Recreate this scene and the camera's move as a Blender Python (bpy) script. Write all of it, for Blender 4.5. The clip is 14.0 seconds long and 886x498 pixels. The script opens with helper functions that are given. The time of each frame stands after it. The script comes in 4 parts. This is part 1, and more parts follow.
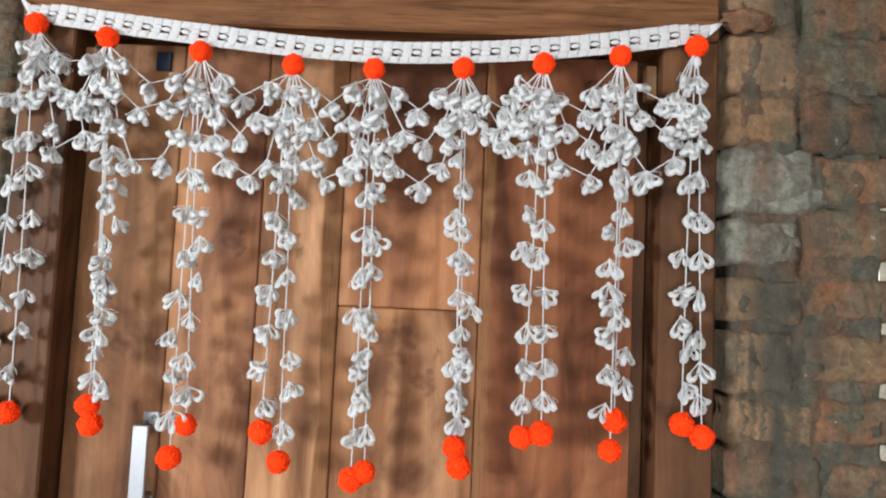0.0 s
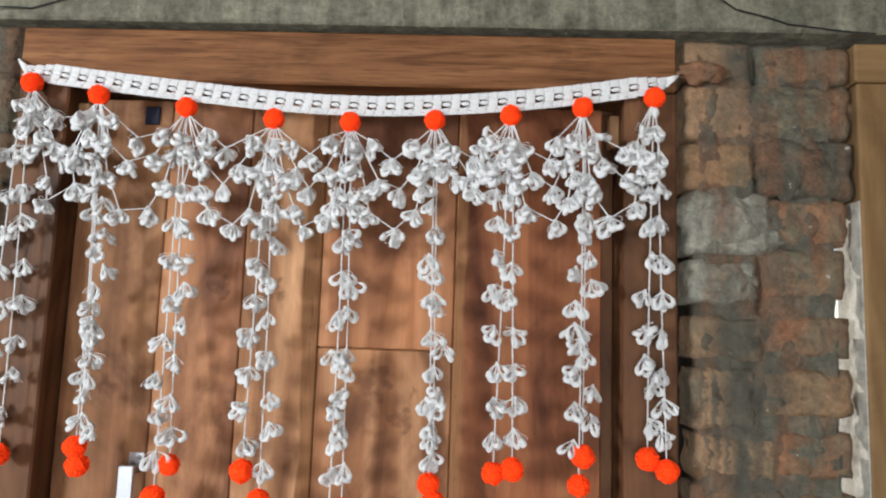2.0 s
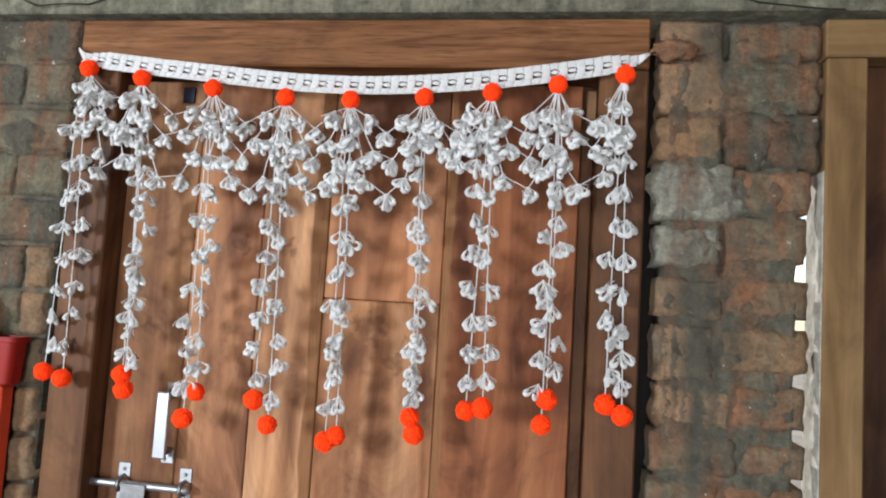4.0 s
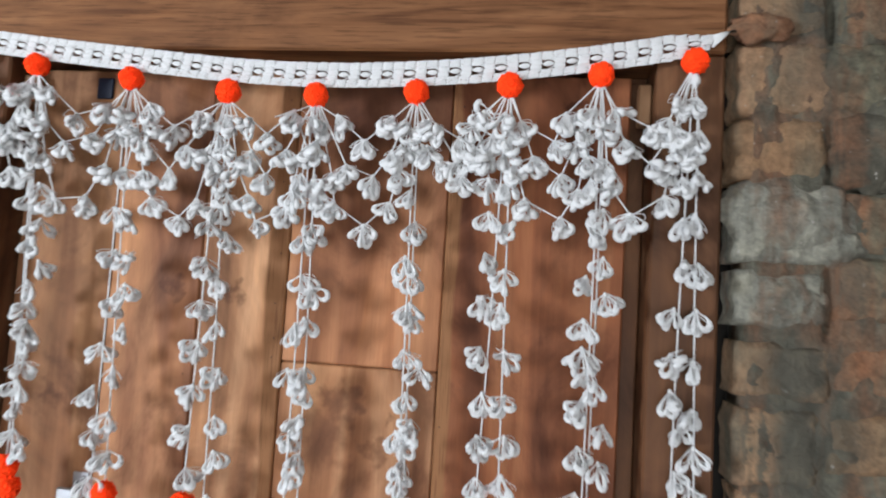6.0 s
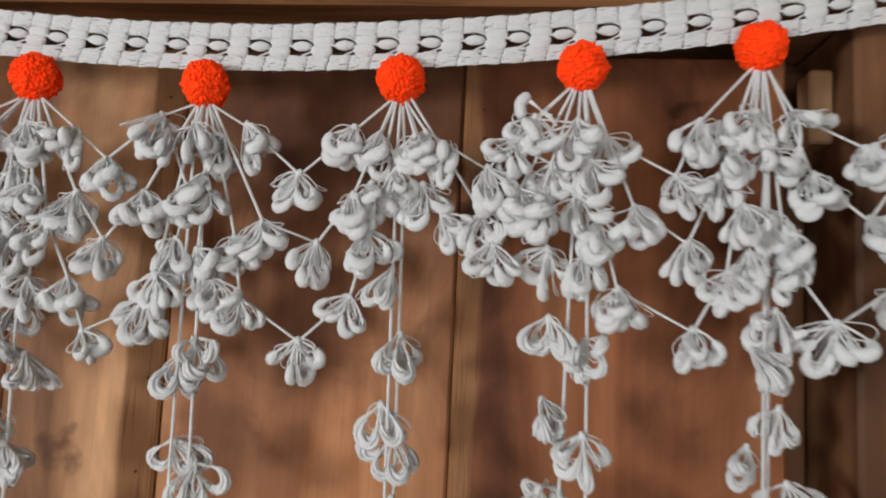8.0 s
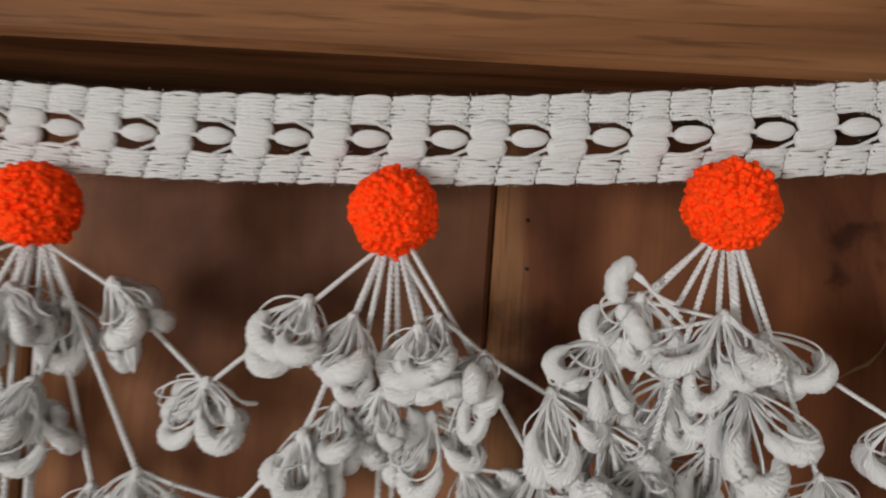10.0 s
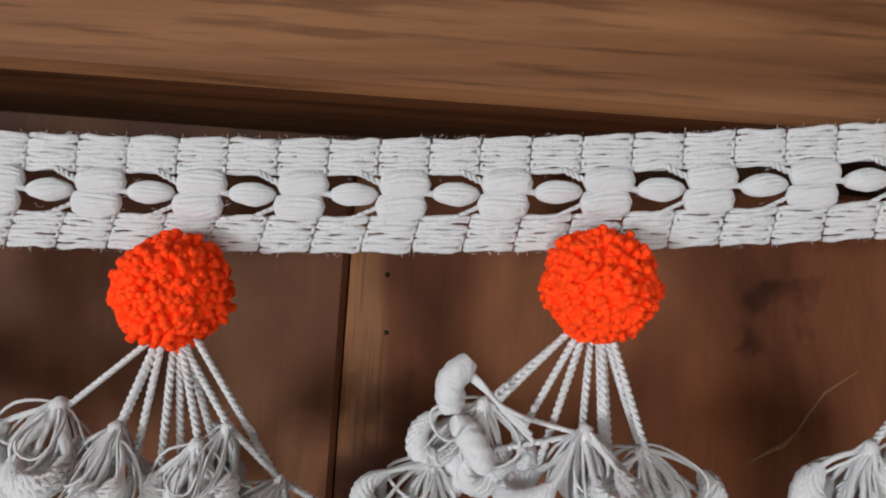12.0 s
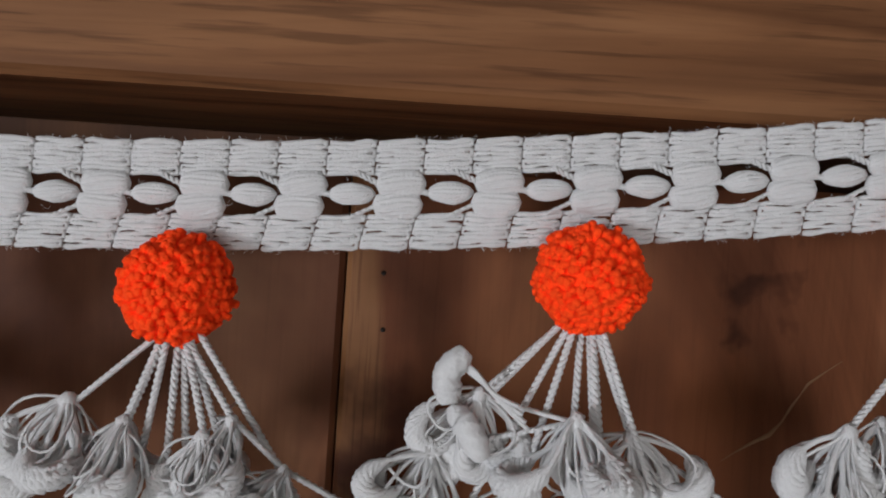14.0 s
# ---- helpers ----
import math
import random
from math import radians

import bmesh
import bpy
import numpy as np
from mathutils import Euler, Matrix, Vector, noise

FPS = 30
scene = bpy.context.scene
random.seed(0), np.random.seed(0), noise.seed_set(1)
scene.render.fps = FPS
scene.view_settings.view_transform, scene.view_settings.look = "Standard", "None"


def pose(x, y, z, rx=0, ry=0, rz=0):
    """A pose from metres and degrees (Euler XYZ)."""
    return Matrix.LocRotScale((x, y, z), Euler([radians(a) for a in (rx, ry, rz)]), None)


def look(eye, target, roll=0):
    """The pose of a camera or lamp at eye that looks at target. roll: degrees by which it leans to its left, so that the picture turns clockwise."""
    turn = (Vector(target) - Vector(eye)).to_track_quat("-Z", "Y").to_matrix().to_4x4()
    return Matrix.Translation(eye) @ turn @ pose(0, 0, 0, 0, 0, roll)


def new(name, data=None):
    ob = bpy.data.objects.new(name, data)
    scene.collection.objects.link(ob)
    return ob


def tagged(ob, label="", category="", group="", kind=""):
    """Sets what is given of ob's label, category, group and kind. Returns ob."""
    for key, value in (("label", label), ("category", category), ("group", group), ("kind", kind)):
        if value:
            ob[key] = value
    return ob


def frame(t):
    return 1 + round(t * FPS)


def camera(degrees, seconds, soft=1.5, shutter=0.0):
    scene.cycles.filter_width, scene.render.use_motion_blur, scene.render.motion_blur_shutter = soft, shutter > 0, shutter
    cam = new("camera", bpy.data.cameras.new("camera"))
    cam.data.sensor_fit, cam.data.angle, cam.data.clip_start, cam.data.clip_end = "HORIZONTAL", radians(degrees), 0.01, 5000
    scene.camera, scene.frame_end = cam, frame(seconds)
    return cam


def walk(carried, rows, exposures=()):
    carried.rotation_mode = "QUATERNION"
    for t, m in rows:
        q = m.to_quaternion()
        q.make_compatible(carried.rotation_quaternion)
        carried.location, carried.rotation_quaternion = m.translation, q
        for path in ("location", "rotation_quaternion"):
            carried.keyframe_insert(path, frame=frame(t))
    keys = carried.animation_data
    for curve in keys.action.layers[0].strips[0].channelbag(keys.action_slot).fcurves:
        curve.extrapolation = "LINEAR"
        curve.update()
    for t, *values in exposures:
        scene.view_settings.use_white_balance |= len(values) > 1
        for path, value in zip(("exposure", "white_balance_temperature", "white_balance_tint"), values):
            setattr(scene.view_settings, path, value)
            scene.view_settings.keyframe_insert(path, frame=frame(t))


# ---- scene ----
cam = camera(64.0, 14.0, soft=2.0, shutter=0.5)
PATH = [
    (0, (0.155, -0.981, 1.637), (0.092, 1.013, 1.789), 2.5),
    (0.5, (0.158, -0.984, 1.638), (0.095, 1.006, 1.831), 2.5),
    (1, (0.167, -0.995, 1.652), (0.104, 0.992, 1.869), 2.2),
    (1.5, (0.17, -1.009, 1.651), (0.104, 0.975, 1.888), 2.1),
    (2, (0.195, -1.027, 1.648), (0.127, 0.957, 1.894), 1.9),
    (2.5, (0.254, -1.064, 1.644), (0.075, 0.916, 1.861), 2.4),
    (3, (0.338, -1.126, 1.631), (0.05, 0.847, 1.792), 3.1),
    (3.2, (0.363, -1.144, 1.624), (0.06, 0.827, 1.785), 3.3),
    (5.5, (0.34, -0.971, 1.669), (0.032, 1.0, 1.821), 3.5),
    (6, (0.305, -0.836, 1.712), (0.016, 1.137, 1.867), 3.5),
    (6.5, (0.273, -0.73, 1.722), (0.012, 1.244, 1.911), 3.3),
    (7, (0.26, -0.617, 1.733), (0.026, 1.356, 1.962), 3.2),
    (7.2, (0.253, -0.575, 1.749), (0.056, 1.397, 2.018), 2.9),
    (9.3, (0.158, -0.31, 1.912), (0.008, 1.683, 1.987), 2.9),
    (9.5, (0.159, -0.295, 1.927), (0.016, 1.698, 2.012), 3.3),
    (10, (0.172, -0.259, 1.949), (0.069, 1.739, 1.963), 4.0),
    (10.5, (0.182, -0.227, 1.959), (0.135, 1.772, 1.952), 4.6),
    (11, (0.193, -0.211, 1.972), (0.173, 1.788, 1.96), 4.9),
    (11.5, (0.206, -0.202, 1.978), (0.184, 1.798, 1.949), 4.7),
    (12, (0.213, -0.206, 1.981), (0.199, 1.794, 1.948), 4.3),
    (12.5, (0.212, -0.21, 1.981), (0.204, 1.79, 1.958), 4.0),
    (13, (0.214, -0.207, 1.98), (0.204, 1.793, 1.955), 3.9),
    (13.5, (0.212, -0.21, 1.98), (0.212, 1.79, 1.955), 3.9),
    (14, (0.212, -0.213, 1.979), (0.222, 1.787, 1.959), 3.8),
]
walk(cam, [(t, look(eye, target, roll)) for t, eye, target, roll in PATH], exposures=((0.0, 0.42, 6300, 10), (3.0, 0.42, 6250, 10), (5.5, 0.43, 6000, 10), (7.0, 0.19, 6200, 10), (9.5, -0.14, 6950, 13), (10.5, -0.15, 6750, 13), (11.0, -0.10, 6650, 13), (12.0, 0.08, 6350, 13), (13.0, -0.24, 6350, 14), (14.0, -0.29, 6300, 14)))

# ---- daylight outside, the room's window, an added frontal fill ----
SUN_UP, SUN_ROUND = radians(33), radians(-18)
world = bpy.data.worlds.new("sky")
scene.world = world
world.use_nodes = True
wn = world.node_tree.nodes
sky = wn.new("ShaderNodeTexSky")
sky.sky_type = "NISHITA"
sky.sun_disc = False
sky.sun_elevation, sky.sun_rotation = SUN_UP, SUN_ROUND
wn["Background"].inputs["Strength"].default_value = 0.15
world.node_tree.links.new(sky.outputs[0], wn["Background"].inputs["Color"])
sun = new("sun", bpy.data.lights.new("sun", "SUN"))
sun.data.energy, sun.data.angle, sun.data.color = 5.0, radians(0.5), (1.0, 0.95, 0.87)
# the sun stands behind the brick wall, a little to the west
sun.matrix_world = look((0.766 - 2.0, 6.0, 5.5), (0.766, 0.0, 1.5))


def area_lamp(name, eye, target, wide, high, watts, colour):
    lamp = new(name, bpy.data.lights.new(name, "AREA"))
    lamp.data.shape, lamp.data.size, lamp.data.size_y = "RECTANGLE", wide, high
    lamp.data.energy, lamp.data.color = watts, colour
    lamp.matrix_world = look(eye, target)
    return lamp


area_lamp("window_daylight", (-1.96, -2.42, 1.78), (0.0, -0.1, 1.72), 0.42, 0.56, 54, (0.93, 0.97, 1.0))
# frontal fill lamp, added in an unseen opening behind the camera
area_lamp("frontal_fill", (0.2, -3.36, 1.15), (0.2, 0.0, 1.5), 1.3, 2.0, 41, (1.0, 0.975, 0.95))


# ---- materials ----
def material(name):
    m = bpy.data.materials.new(name)
    m.use_nodes = True
    t = m.node_tree
    return m, t.nodes, t.links, t.nodes["Principled BSDF"]


def node(nodes, kind, **values):
    n = nodes.new(kind)
    for k, v in values.items():
        n.inputs[k.replace("_", " ")].default_value = v
    return n


def ramp(nodes, links, source, stops):
    r = nodes.new("ShaderNodeValToRGB")
    e = r.color_ramp.elements
    while len(e) < len(stops):
        e.new(0.5)
    for el, (p, c) in zip(e, stops):
        el.position, el.color = p, (*c, 1.0) if len(c) == 3 else c
    links.new(source, r.inputs[0])
    return r.outputs[0]


def blend(nodes, links, factor, a, b, mode="MIX"):
    n = nodes.new("ShaderNodeMix")
    n.data_type, n.blend_type = "RGBA", mode
    for value, slot in ((factor, 0), (a, 6), (b, 7)):
        if isinstance(value, (int, float)):
            n.inputs[slot].default_value = value
        elif isinstance(value, tuple):
            n.inputs[slot].default_value = (*value, 1.0)
        else:
            links.new(value, n.inputs[slot])
    return n.outputs[2]


def coords(nodes, links, scale, shift=True):
    """Object coordinates, moved by the object's own random number, then scaled."""
    tc = nodes.new("ShaderNodeTexCoord")
    out = tc.outputs["Object"]
    if shift:
        info = nodes.new("ShaderNodeObjectInfo")
        mul = nodes.new("ShaderNodeMath")
        mul.operation = "MULTIPLY"
        mul.inputs[1].default_value = 37.0
        links.new(info.outputs["Random"], mul.inputs[0])
        add = nodes.new("ShaderNodeVectorMath")
        add.operation = "ADD"
        links.new(out, add.inputs[0])
        links.new(mul.outputs[0], add.inputs[1])
        out = add.outputs[0]
    mp = nodes.new("ShaderNodeMapping")
    mp.inputs["Scale"].default_value = scale
    links.new(out, mp.inputs[0])
    return mp.outputs[0]


def bump(nodes, links, bsdf, height, strength, distance):
    b = nodes.new("ShaderNodeBump")
    b.inputs["Strength"].default_value, b.inputs["Distance"].default_value = strength, distance
    links.new(height, b.inputs["Height"])
    links.new(b.outputs[0], bsdf.inputs["Normal"])


def wood(name, dark, mid, light, along="z", sap=None, rough=0.62, stain=0.75, marks=(), rings=17.0, pore_mix=0.22, pores_per=650.0, relief=0.12, fleck=0.6):
    """Timber with growth bands, pores and stains. sap: (local x, side) of a pale sapwood edge."""
    m, n, l, b = material(name)
    s = {"z": (1, 1, 0.10), "x": (0.06, 1, 1)}[along]
    band = node(n, "ShaderNodeTexNoise", Scale=rings, Detail=4.0, Roughness=0.5, Distortion=1.1)
    l.new(coords(n, l, s), band.inputs["Vector"])
    base = ramp(n, l, band.outputs[0], [(0.28, dark), (0.48, mid), (0.70, light)])
    pore = node(n, "ShaderNodeTexNoise", Scale=pores_per, Detail=3.0, Roughness=0.6)
    l.new(coords(n, l, {"z": (1, 1, 0.025), "x": (0.05, 1, 1)}[along]), pore.inputs["Vector"])
    pores = ramp(n, l, pore.outputs[0], [(0.36, (fleck, fleck * 0.94, fleck * 0.9)), (0.47, (1, 1, 1))])
    base = blend(n, l, pore_mix, base, pores, "MULTIPLY")
    blot = node(n, "ShaderNodeTexNoise", Scale=8.0, Detail=5.0, Roughness=0.62, Distortion=1.2)
    l.new(coords(n, l, (1, 1, 0.6) if along == "z" else (0.5, 1, 1)), blot.inputs["Vector"])
    stains = ramp(n, l, blot.outputs[0], [(0.34, (0.40, 0.35, 0.33)), (0.50, (1, 1, 1)), (0.68, (1.45, 1.42, 1.32))])
    base = blend(n, l, stain, base, stains, "MULTIPLY")
    if sap:
        tc = n.new("ShaderNodeTexCoord")
        sep = n.new("ShaderNodeSeparateXYZ")
        l.new(tc.outputs["Object"], sep.inputs[0])
        wav = node(n, "ShaderNodeTexNoise", Scale=5.0, Detail=2.0)
        l.new(coords(n, l, (0.3, 0.3, 1)), wav.inputs["Vector"])
        off = n.new("ShaderNodeMath")
        off.operation = "MULTIPLY_ADD"
        off.inputs[1].default_value = 0.03
        l.new(wav.outputs[0], off.inputs[0])
        l.new(sep.outputs[0], off.inputs[2])
        mr = n.new("ShaderNodeMapRange")
        edge, side = sap
        mr.inputs["From Min"].default_value = edge + 0.015 - 0.002 * side
        mr.inputs["From Max"].default_value = edge + 0.015 + 0.002 * side
        l.new(off.outputs[0], mr.inputs["Value"])
        pale = blend(n, l, 0.8, (0.28, 0.130, 0.055), pores, "MULTIPLY")
        base = blend(n, l, mr.outputs[0], base, pale)
    for x, z, r, k in marks:
        tc = n.new("ShaderNodeTexCoord")
        swirl = node(n, "ShaderNodeTexNoise", Scale=45.0, Detail=3.0)
        l.new(tc.outputs["Object"], swirl.inputs["Vector"])
        warp = blend(n, l, 0.035, tc.outputs["Object"], swirl.outputs["Color"], "LINEAR_LIGHT")
        far = n.new("ShaderNodeVectorMath")
        far.operation = "DISTANCE"
        l.new(warp, far.inputs[0])
        far.inputs[1].default_value = (x, -0.0175, z)
        spot = ramp(n, l, far.outputs["Value"], [(0.0, (k, k, k)), (r * 0.55, (0.7 * k,) * 3), (r, (0, 0, 0))])
        base = blend(n, l, spot, base, (0.056, 0.017, 0.008))
    l.new(base, b.inputs["Base Color"])
    rr = n.new("ShaderNodeMapRange")
    rr.inputs["To Min"].default_value, rr.inputs["To Max"].default_value = rough - 0.12, rough + 0.15
    l.new(band.outputs[0], rr.inputs["Value"])
    l.new(rr.outputs[0], b.inputs["Roughness"])
    b.inputs["Specular IOR Level"].default_value = 0.18
    bump(n, l, b, pore.outputs[0], relief, 0.0008)
    return m


# marks at z 0.30 and 0.18 paint the dimmer light at lower left
PLANK_A = wood("plank_wood_orange", (0.120, 0.047, 0.021), (0.234, 0.105, 0.048), (0.359, 0.185, 0.092), marks=((0.0, 0.55, 0.02, 0.5), (0.03, 0.30, 0.10, 0.35), (-0.05, 0.18, 0.12, 0.5), (0.02, 0.70, 0.05, 0.4)))
PLANK_B = wood("plank_wood_brown", (0.168, 0.067, 0.032), (0.321, 0.144, 0.072), (0.506, 0.253, 0.125), marks=((0.03, 0.70, 0.02, 0.7), (-0.02, 0.95, 0.05, 0.4)))
PLANK_C = wood("plank_wood_tan", (0.211, 0.093, 0.041), (0.407, 0.197, 0.094), (0.603, 0.336, 0.178), sap=(0.038, 1), marks=((-0.01, 0.70, 0.02, 0.7), (0.0, 0.93, 0.07, 0.45)))
PLANK_D = wood("plank_wood_upper", (0.164, 0.060, 0.026), (0.323, 0.135, 0.062), (0.495, 0.238, 0.119), marks=((0.05, 0.175, 0.15, 0.88), (-0.04, 0.14, 0.08, 0.5), (-0.05, -0.10, 0.05, 0.35)))
PLANK_E = wood("plank_wood_lower", (0.173, 0.068, 0.029), (0.332, 0.151, 0.071), (0.503, 0.271, 0.140), marks=((-0.02, 0.76, 0.030, 0.75), (-0.045, 0.71, 0.045, 0.6), (0.03, 0.70, 0.02, 0.6), (0.05, 0.74, 0.012, 0.5)))
PLANK_F = wood("plank_wood_red", (0.138, 0.046, 0.019), (0.245, 0.088, 0.038), (0.372, 0.157, 0.072), sap=(-0.096, -1), marks=((-0.045, 0.960, 0.080, 0.50), (0.045, 0.97, 0.06, 0.3), (-0.099, 0.888, 0.030, 0.95), (-0.104, 0.878, 0.018, 0.95), (0.041, 0.950, 0.010, 0.9), (0.050, 0.955, 0.012, 0.7), (0.085, 0.5, 0.06, 0.4)))
LINTEL = wood("lintel_wood", (0.112, 0.044, 0.017), (0.195, 0.084, 0.034), (0.276, 0.128, 0.056), along="x", rough=0.62, stain=0.45, rings=62.0, pore_mix=0.65, pores_per=330.0, relief=0.35, fleck=0.46)
JAMB = wood("jamb_wood", (0.069, 0.031, 0.015), (0.121, 0.054, 0.025), (0.184, 0.090, 0.044), rough=0.55)
FRAME_B = wood("second_frame_wood", (0.146, 0.082, 0.034), (0.224, 0.133, 0.059), (0.292, 0.185, 0.088), rough=0.6, stain=0.4)
FRAME_B_X = wood("second_head_wood", (0.146, 0.082, 0.034), (0.224, 0.133, 0.059), (0.292, 0.185, 0.088), along="x", rough=0.6, stain=0.4)
DARK_DOOR = wood("dark_door_wood", (0.05, 0.022, 0.012), (0.09, 0.04, 0.02), (0.14, 0.065, 0.032))
WEDGE = wood("wedge_wood", (0.22, 0.12, 0.06), (0.33, 0.19, 0.10), (0.42, 0.26, 0.14), stain=0.2)


RUNS = ((0.600, 2.076, 0.026, 0.030, 0.75), (0.596, 2.010, 0.036, 0.040, 0.5), (0.646, 1.762, 0.018, 0.036, 0.6), (0.590, 1.660, 0.040, 0.045, 0.95), (0.592, 1.570, 0.029, 0.075, 0.95), (0.524, 1.575, 0.010, 0.046, 0.5),
        (0.640, 1.590, 0.026, 0.040, 0.6), (0.592, 1.455, 0.014, 0.110, 0.95), (0.557, 1.560, 0.005, 0.080, 0.85), (0.536, 1.590, 0.004, 0.050, 0.7), (0.572, 1.520, 0.004, 0.070, 0.8), (0.618, 1.540, 0.007, 0.070, 0.7),
        (0.545, 1.490, 0.003, 0.060, 0.7), (0.610, 1.440, 0.005, 0.060, 0.7), (0.640, 1.425, 0.030, 0.034, 0.5))


def masonry(name, brick, cement, smear, runs=RUNS):
    """Fired brick under smears of grey cement that run on across the joints; smear is the share that the cement hides."""
    m, n, l, b = material(name)
    v = coords(n, l, (1, 1, 1))
    where = n.new("ShaderNodeNewGeometry").outputs["Position"]
    stretch = n.new("ShaderNodeMapping")
    stretch.inputs["Scale"].default_value = (1, 1, 0.16)
    l.new(where, stretch.inputs[0])
    big = node(n, "ShaderNodeTexNoise", Scale=11.0, Detail=6.0, Roughness=0.62, Distortion=0.6)
    l.new(where, big.inputs["Vector"])
    streak = node(n, "ShaderNodeTexNoise", Scale=34.0, Detail=4.0, Roughness=0.55, Distortion=0.3)
    l.new(stretch.outputs[0], streak.inputs["Vector"])
    grain = node(n, "ShaderNodeTexNoise", Scale=120.0, Detail=5.0, Roughness=0.65)
    l.new(v, grain.inputs["Vector"])
    lump = node(n, "ShaderNodeTexNoise", Scale=38.0, Detail=4.0, Roughness=0.6)
    l.new(v, lump.inputs["Vector"])
    tone = ramp(n, l, lump.outputs[0], [(0.30, (0.66, 0.66, 0.64)), (0.5, (1, 1, 1)), (0.70, (1.34, 1.33, 1.28))])
    fine = ramp(n, l, grain.outputs[0], [(0.30, (0.72, 0.72, 0.72)), (0.6, (1.12, 1.12, 1.12))])
    clay = blend(n, l, 0.7, brick, tone, "MULTIPLY")
    grey = blend(n, l, 1.0, cement, tone, "MULTIPLY")
    drip = ramp(n, l, streak.outputs[0], [(0.36, (0.45, 0.45, 0.44)), (0.56, (1, 1, 1))])
    grey = blend(n, l, 0.75, grey, drip, "MULTIPLY")
    both = n.new("ShaderNodeMath")
    both.operation = "ADD"
    l.new(streak.outputs[0], both.inputs[0])
    l.new(big.outputs[0], both.inputs[1])
    edge = 1.34 - 0.68 * smear
    mask = n.new("ShaderNodeMapRange")
    mask.inputs["From Min"].default_value, mask.inputs["From Max"].default_value = edge - 0.27, edge + 0.27
    l.new(both.outputs[0], mask.inputs["Value"])
    col = blend(n, l, mask.outputs[0], clay, grey)
    col = blend(n, l, 1.0, col, fine, "MULTIPLY")
    speck = node(n, "ShaderNodeTexNoise", Scale=75.0, Detail=2.0)
    l.new(v, speck.inputs["Vector"])
    chalk = ramp(n, l, speck.outputs[0], [(0.72, (0, 0, 0)), (0.77, (1, 1, 1))])
    col = blend(n, l, chalk, col, (0.42, 0.39, 0.34))
    # wet cement that ran down over the pier, with soft ragged edges
    ragged = blend(n, l, 0.014, where, lump.outputs["Color"], "LINEAR_LIGHT")
    ragged = blend(n, l, 0.010, ragged, grain.outputs["Color"], "LINEAR_LIGHT")
    run = None
    for x, z, rx, rz, k in runs:
        off = n.new("ShaderNodeVectorMath")
        off.operation = "SUBTRACT"
        l.new(ragged, off.inputs[0])
        off.inputs[1].default_value = (x, 0.0, z)
        size = n.new("ShaderNodeVectorMath")
        size.operation = "MULTIPLY"
        l.new(off.outputs[0], size.inputs[0])
        size.inputs[1].default_value = (1 / rx, 0.0, 1 / rz)
        far = n.new("ShaderNodeVectorMath")
        far.operation = "LENGTH"
        l.new(size.outputs[0], far.inputs[0])
        fall = n.new("ShaderNodeMapRange")
        fall.inputs["From Min"].default_value, fall.inputs["From Max"].default_value = 1.45, 0.55
        fall.inputs["To Max"].default_value = k
        l.new(far.outputs["Value"], fall.inputs["Value"])
        if run is None:
            run = fall.outputs[0]
        else:
            top = n.new("ShaderNodeMath")
            top.operation = "MAXIMUM"
            l.new(run, top.inputs[0])
            l.new(fall.outputs[0], top.inputs[1])
            run = top.outputs[0]
    if run is not None:
        col = blend(n, l, run, col, blend(n, l, 1.0, (0.074, 0.069, 0.052), tone, "MULTIPLY"))
    l.new(col, b.inputs["Base Color"])
    b.inputs["Roughness"].default_value = 0.92
    rough = blend(n, l, 0.35, lump.outputs[0], grain.outputs[0])
    bump(n, l, b, rough, 1.0, 0.010)
    return m


CLAY, ORANGE, GREY, PALE = (0.262, 0.118, 0.058), (0.34, 0.198, 0.108), (0.135, 0.122, 0.082), (0.245, 0.235, 0.190)
BRICK_BARE = masonry("brick_bare", CLAY, GREY, 0.46)
BRICK_HALF = masonry("brick_half_smeared", CLAY, GREY, 0.66)
BRICK_ORANGE = masonry("brick_orange", ORANGE, GREY, 0.50)
BRICK_TAN = masonry("brick_tan", (0.27, 0.155, 0.08), GREY, 0.42)
BRICK_GREY = masonry("brick_cement_covered", CLAY, GREY, 0.80)
BRICK_PALE = masonry("brick_pale_cement", CLAY, PALE, 0.97)
BRICK_DARK = masonry("brick_dark_cement", CLAY, (0.092, 0.083, 0.060), 0.85)
MORTAR = masonry("mortar_bed", CLAY, (0.105, 0.098, 0.072), 0.85)
CONCRETE = masonry("beam_concrete", (0.2, 0.19, 0.14), (0.205, 0.196, 0.142), 1.0, ())
PLASTER = masonry("room_plaster", (0.35, 0.33, 0.3), (0.34, 0.325, 0.295), 1.0, ())


